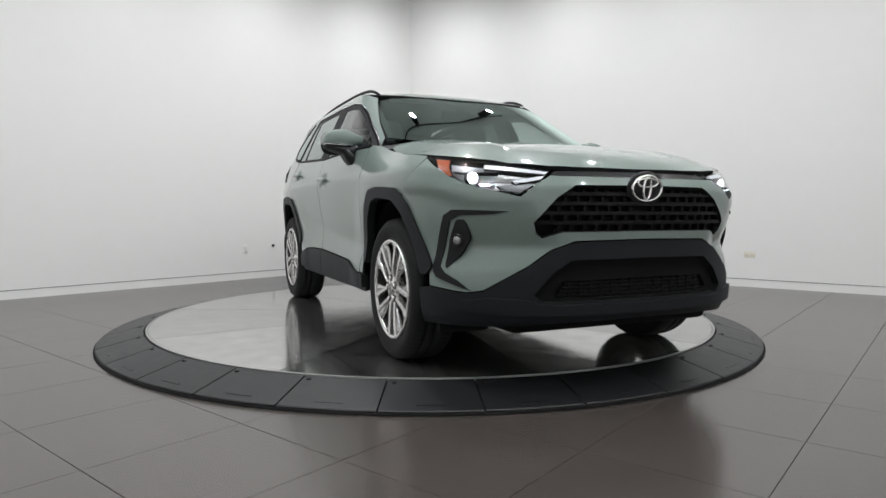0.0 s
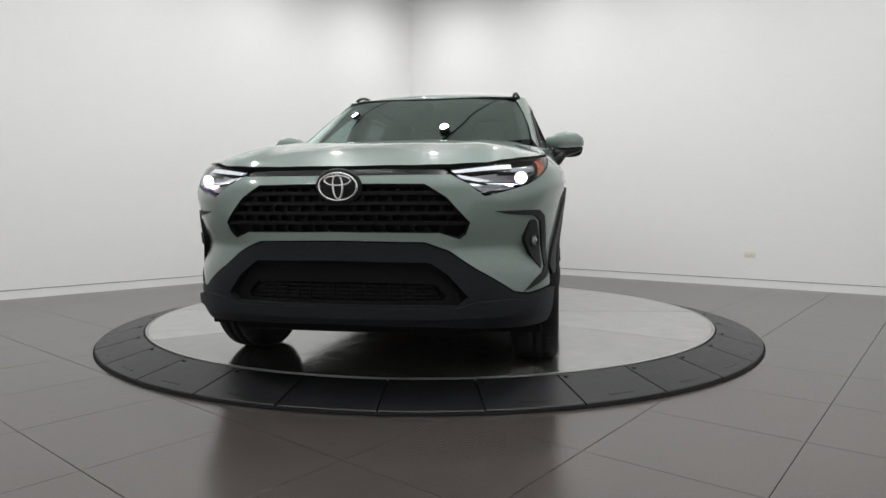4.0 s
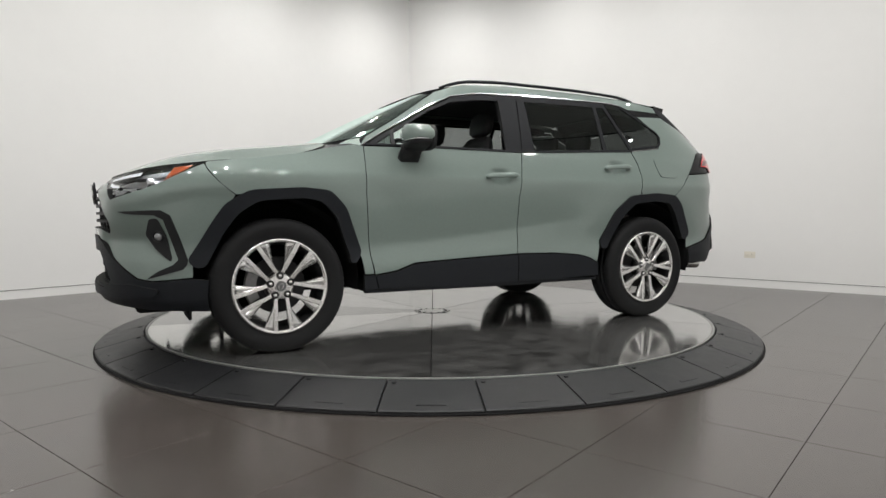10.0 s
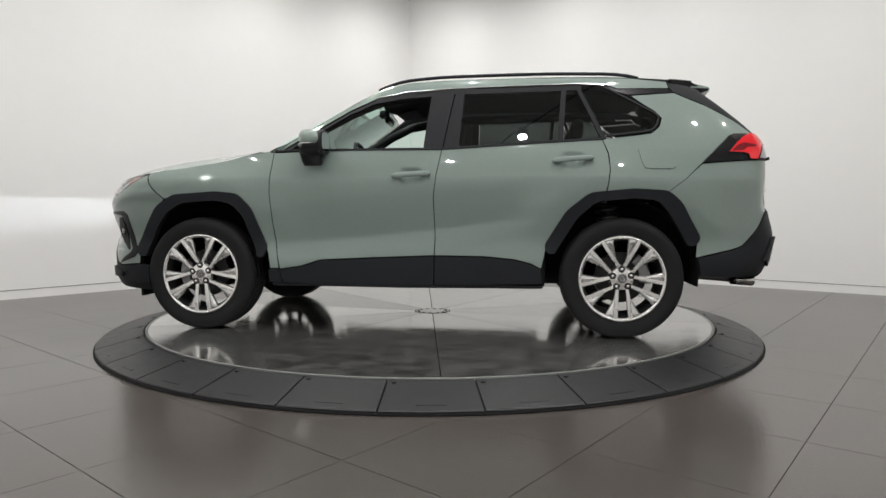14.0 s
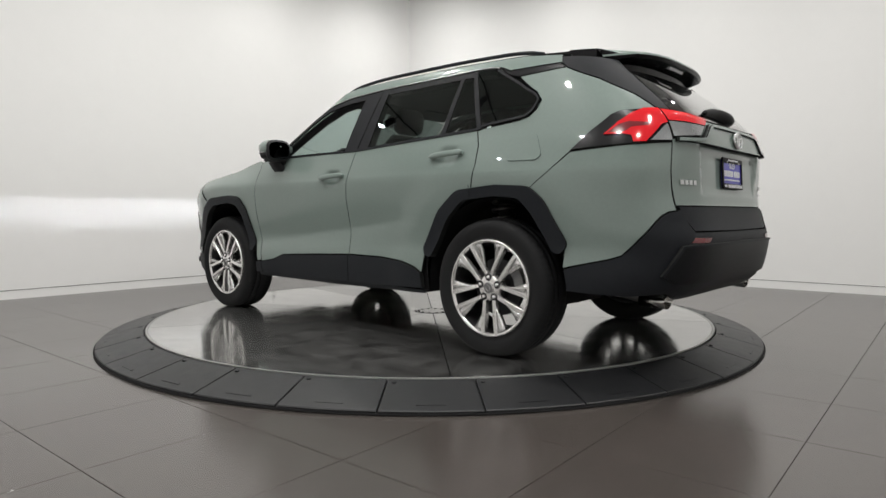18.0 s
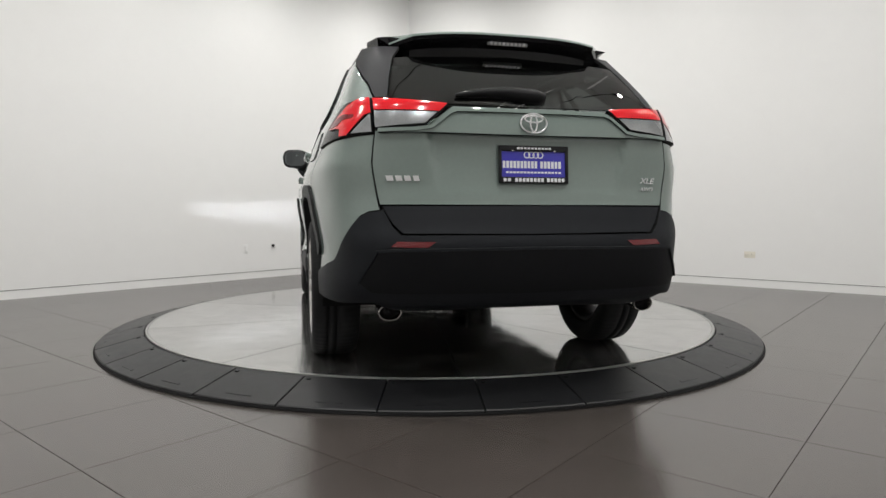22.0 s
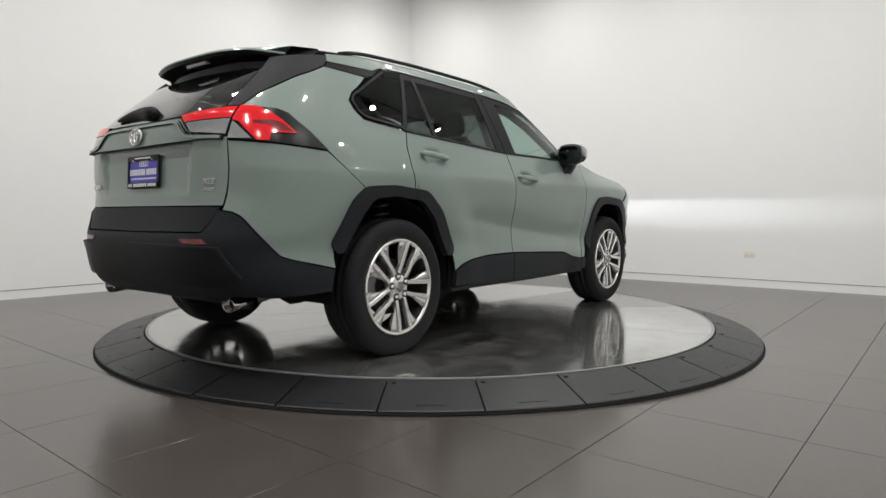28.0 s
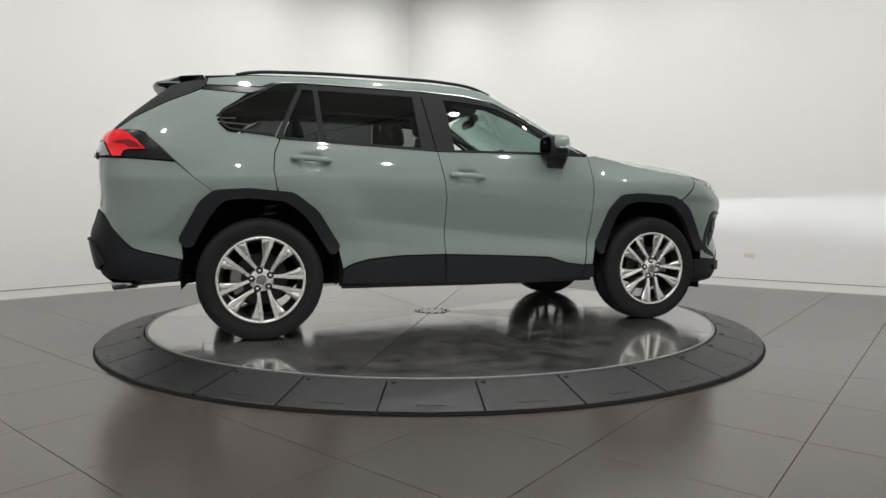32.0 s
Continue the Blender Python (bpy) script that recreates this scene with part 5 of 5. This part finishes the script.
# low beam: a thin lit slit under a black visor gives the level cut-off
for s in (1, -1):
    x0, y0, z0 = 2.0, s * .70, .884
    part("beam_slit", box(.0006, .016, .001, 0, Matrix.Translation((x0, y0, z0 - .0006))), BEAM_SLIT, car, smooth=False)
    bmt = bmesh.new()
    box(.032, .070, .002, 0, Matrix.Translation((x0 + .014, y0, z0 + .001)), bm=bmt)
    box(.012, .070, .001, 0, Matrix.Translation((x0 + .004, y0, z0 - .0024)), bm=bmt)
    for dy in (-.018 * s, .036 * s):
        box(.032, .002, .010, 0, Matrix.Translation((x0 + .014, y0 + dy, z0 - .003)), bm=bmt)
    box(.002, .070, .012, 0, Matrix.Translation((x0 - .003, y0, z0 - .004)), bm=bmt)
    part("beam_visor", bmt, DARK, car, smooth=False)

# cabin
part("dashboard", loft([[Vector((x, y, z)) for x, z in ((.92, 1.02), (.98, 1.13), (.80, 1.165), (.58, 1.145), (.50, 1.06), (.56, .95))] for y in (-.74, -.4, 0, .4, .74)]), CABIN, car)
part("binnacle", box(.16, .36, .07, .03, Matrix.Translation((.58, .37, 1.17))), CABIN, car)
part("centre_screen", box(.02, .26, .15, .008, Matrix.Translation((.52, 0, 1.19)) @ Matrix.Rotation(radians(-12), 4, "Y")), GLOSS, car)
st = part("steering_wheel", oval_ring(.185, .185, .016, h=.02), LEATHER, car, at=pose(.36, .37, 1.08, 22, 0, 90))
part("steering_hub", box(.04, .16, .12, .03, Matrix.Translation((.38, .37, 1.08))), LEATHER, car)


def seat(x, y, w, tall, name="seat_back"):
    rings = []
    for z, d, hw, lean in ((.92, .11, w * .46, 0), (1.02, .12, w * .5, -.02), (1.15, .11, w * .48, -.055), (tall - .05, .09, w * .36, -.10), (tall, .05, w * .28, -.115)):
        n = 16
        rings.append([Vector((x + lean + d / 2 * math.copysign(abs(math.cos(a)) ** .6, math.cos(a)), y + hw * math.copysign(abs(math.sin(a)) ** .6, math.sin(a)), z)) for a in [2 * math.pi * k / n for k in range(n)]])
    part(name, loft(rings), LEATHER, car)


def headrest(x, y, z):
    rings = []
    for dz, d, hw in ((-.085, .05, .085), (-.06, .085, .125), (0, .095, .132), (.06, .08, .12), (.085, .04, .08)):
        n = 14
        rings.append([Vector((x - dz * .15 + d / 2 * math.copysign(abs(math.cos(a)) ** .7, math.cos(a)), y + hw * math.copysign(abs(math.sin(a)) ** .6, math.sin(a)), z + dz)) for a in [2 * math.pi * k / n for k in range(n)]])
    part("headrest", loft(rings), LEATHER, car)


for y in (.37, -.37):
    seat(-.10, y, .50, 1.30)
    headrest(-.235, y, 1.395)
    part("seat_cushion", box(.50, .48, .12, .05, Matrix.Translation((.16, y, .94))), LEATHER, car)
for y in (.40, 0, -.40):
    seat(-.98, y, .40, 1.22, "rear_seat_back")
    headrest(-1.10, y, 1.30)
top_panel("headliner", [(.30, 0), (.22, .52), (0, .58), (-1.6, .58), (-1.7, 0)], lambda x, y: roof_z(x, y) - .035, HEADLINER, car, depth=.004)
part("rear_view_mirror", box(.03, .25, .065, .02, Matrix.Translation((.265, 0, 1.465))), GLOSS, car)
part("mirror_stalk", box(.07, .08, .06, .02, Matrix.Translation((.305, 0, 1.515))), BLACK, car)
for s in (1, -1):
    part("inner_pillar", box(.13, .05, .42, .015, Matrix.Translation((-.25, s * .70, 1.37)) @ Matrix.Rotation(radians(24 * s), 4, "X")), CABIN, car)
    part("sun_visor", box(.16, .36, .012, .006, Matrix.Translation((.16, s * .33, 1.555)) @ Matrix.Rotation(radians(14), 4, "Y")), HEADLINER, car)
    part("inner_rail", tube([(.80, s * .70, 1.19), (.52, s * .655, 1.345), (.37, s * .63, 1.425), (.19, s * .60, 1.50), (-.1, s * .585, 1.545), (-1.1, s * .585, 1.56), (-1.5, s * .60, 1.52)], .028, 8), CABIN, car)
    part("door_trim", box(2.1, .04, .10, .01, Matrix.Translation((-.25, s * .80, 1.12))), CABIN, car)
part("load_cover", box(.55, 1.3, .02, .005, Matrix.Translation((-1.55, 0, 1.12))), CABIN, car)

# wall fittings
outlet(-2.398, 3.222, OUT_L, .389, .075, .118, WALL, "white twin power outlet low on the wall")
outlet(3.636, 2.243, OUT_R, .371, .118, .075, SOCKET, "ivory horizontal power outlet low on the wall")
plug = new("wall_plug")
plug.matrix_basis = Matrix.Translation((-2.125, 3.516, .417)) @ Matrix.Rotation(math.atan2(-OUT_L.x, OUT_L.y), 4, "Z")
tagged(plug, "small black plug on a white wall plate", "plug")
part("cover_plate", box(.05, .006, .05, .002, Matrix.Translation((0, .008, 0))), WALL, plug)
part("plug_body", box(.034, .03, .030, .008, Matrix.Translation((.004, .024, .004))), BLACK, plug)


# parts of the body sit where the car stands on the deck
for ob in car.children:
    if ob not in WHEELS:
        ob.matrix_basis = shift @ ob.matrix_basis

# ---- floor tiles, last ----
tile_me = tile_mesh()
inv_turn = tile_turn.inverted()
tiles = []
for i in range(-26, 27):
    for j in range(-26, 27):
        c = origin + tile_turn @ Vector(((i + .5) * TS, (j + .5) * TS, 0))
        p2 = Vector((c.x, c.y))
        if (p2 - CORNER).dot(OUT_L) > -.35 and (p2 - CORNER).dot(OUT_R) > -.35 and (p2 - P_L).dot(ALONG_L) < .3 and (p2 - P_R).dot(ALONG_R) < .3 and c.length > 1.5:
            tiles.append(c)
near = sorted(tiles, key=lambda c: (c - Vector((0, -2.2, 0))).length)
for c in near[:300]:
    ob = new("tile", tile_me)
    ob.parent = floor
    ob.matrix_basis = Matrix.Translation(c) @ tile_turn
bm = bmesh.new()
for c in near[300:]:
    w = (TS - JOINT) / 2
    bm.faces.new([bm.verts.new(Matrix.Translation(c) @ tile_turn @ Vector((sx * w, sy * w, 0))) for sx, sy in ((-1, -1), (1, -1), (1, 1), (-1, 1))])
ob = new("far_tiles", tidy(bm, "far_tiles", TILE, False))
ob.parent = floor
tagged(ob, kind="stuff")


def motions():
    """Deck and car turn together, clockwise seen from above."""
    rows = [(.25 * k, -66.78 - 8.663 * .25 * k) for k in range(129)]
    walk(car, [(t, pose(0, 0, DECK, 0, 0, a)) for t, a in rows])
    walk(deck, [(t, pose(0, 0, DECK, 0, 0, a + DECK_TURN)) for t, a in rows])


DECK_TURN = 0.0
motions()
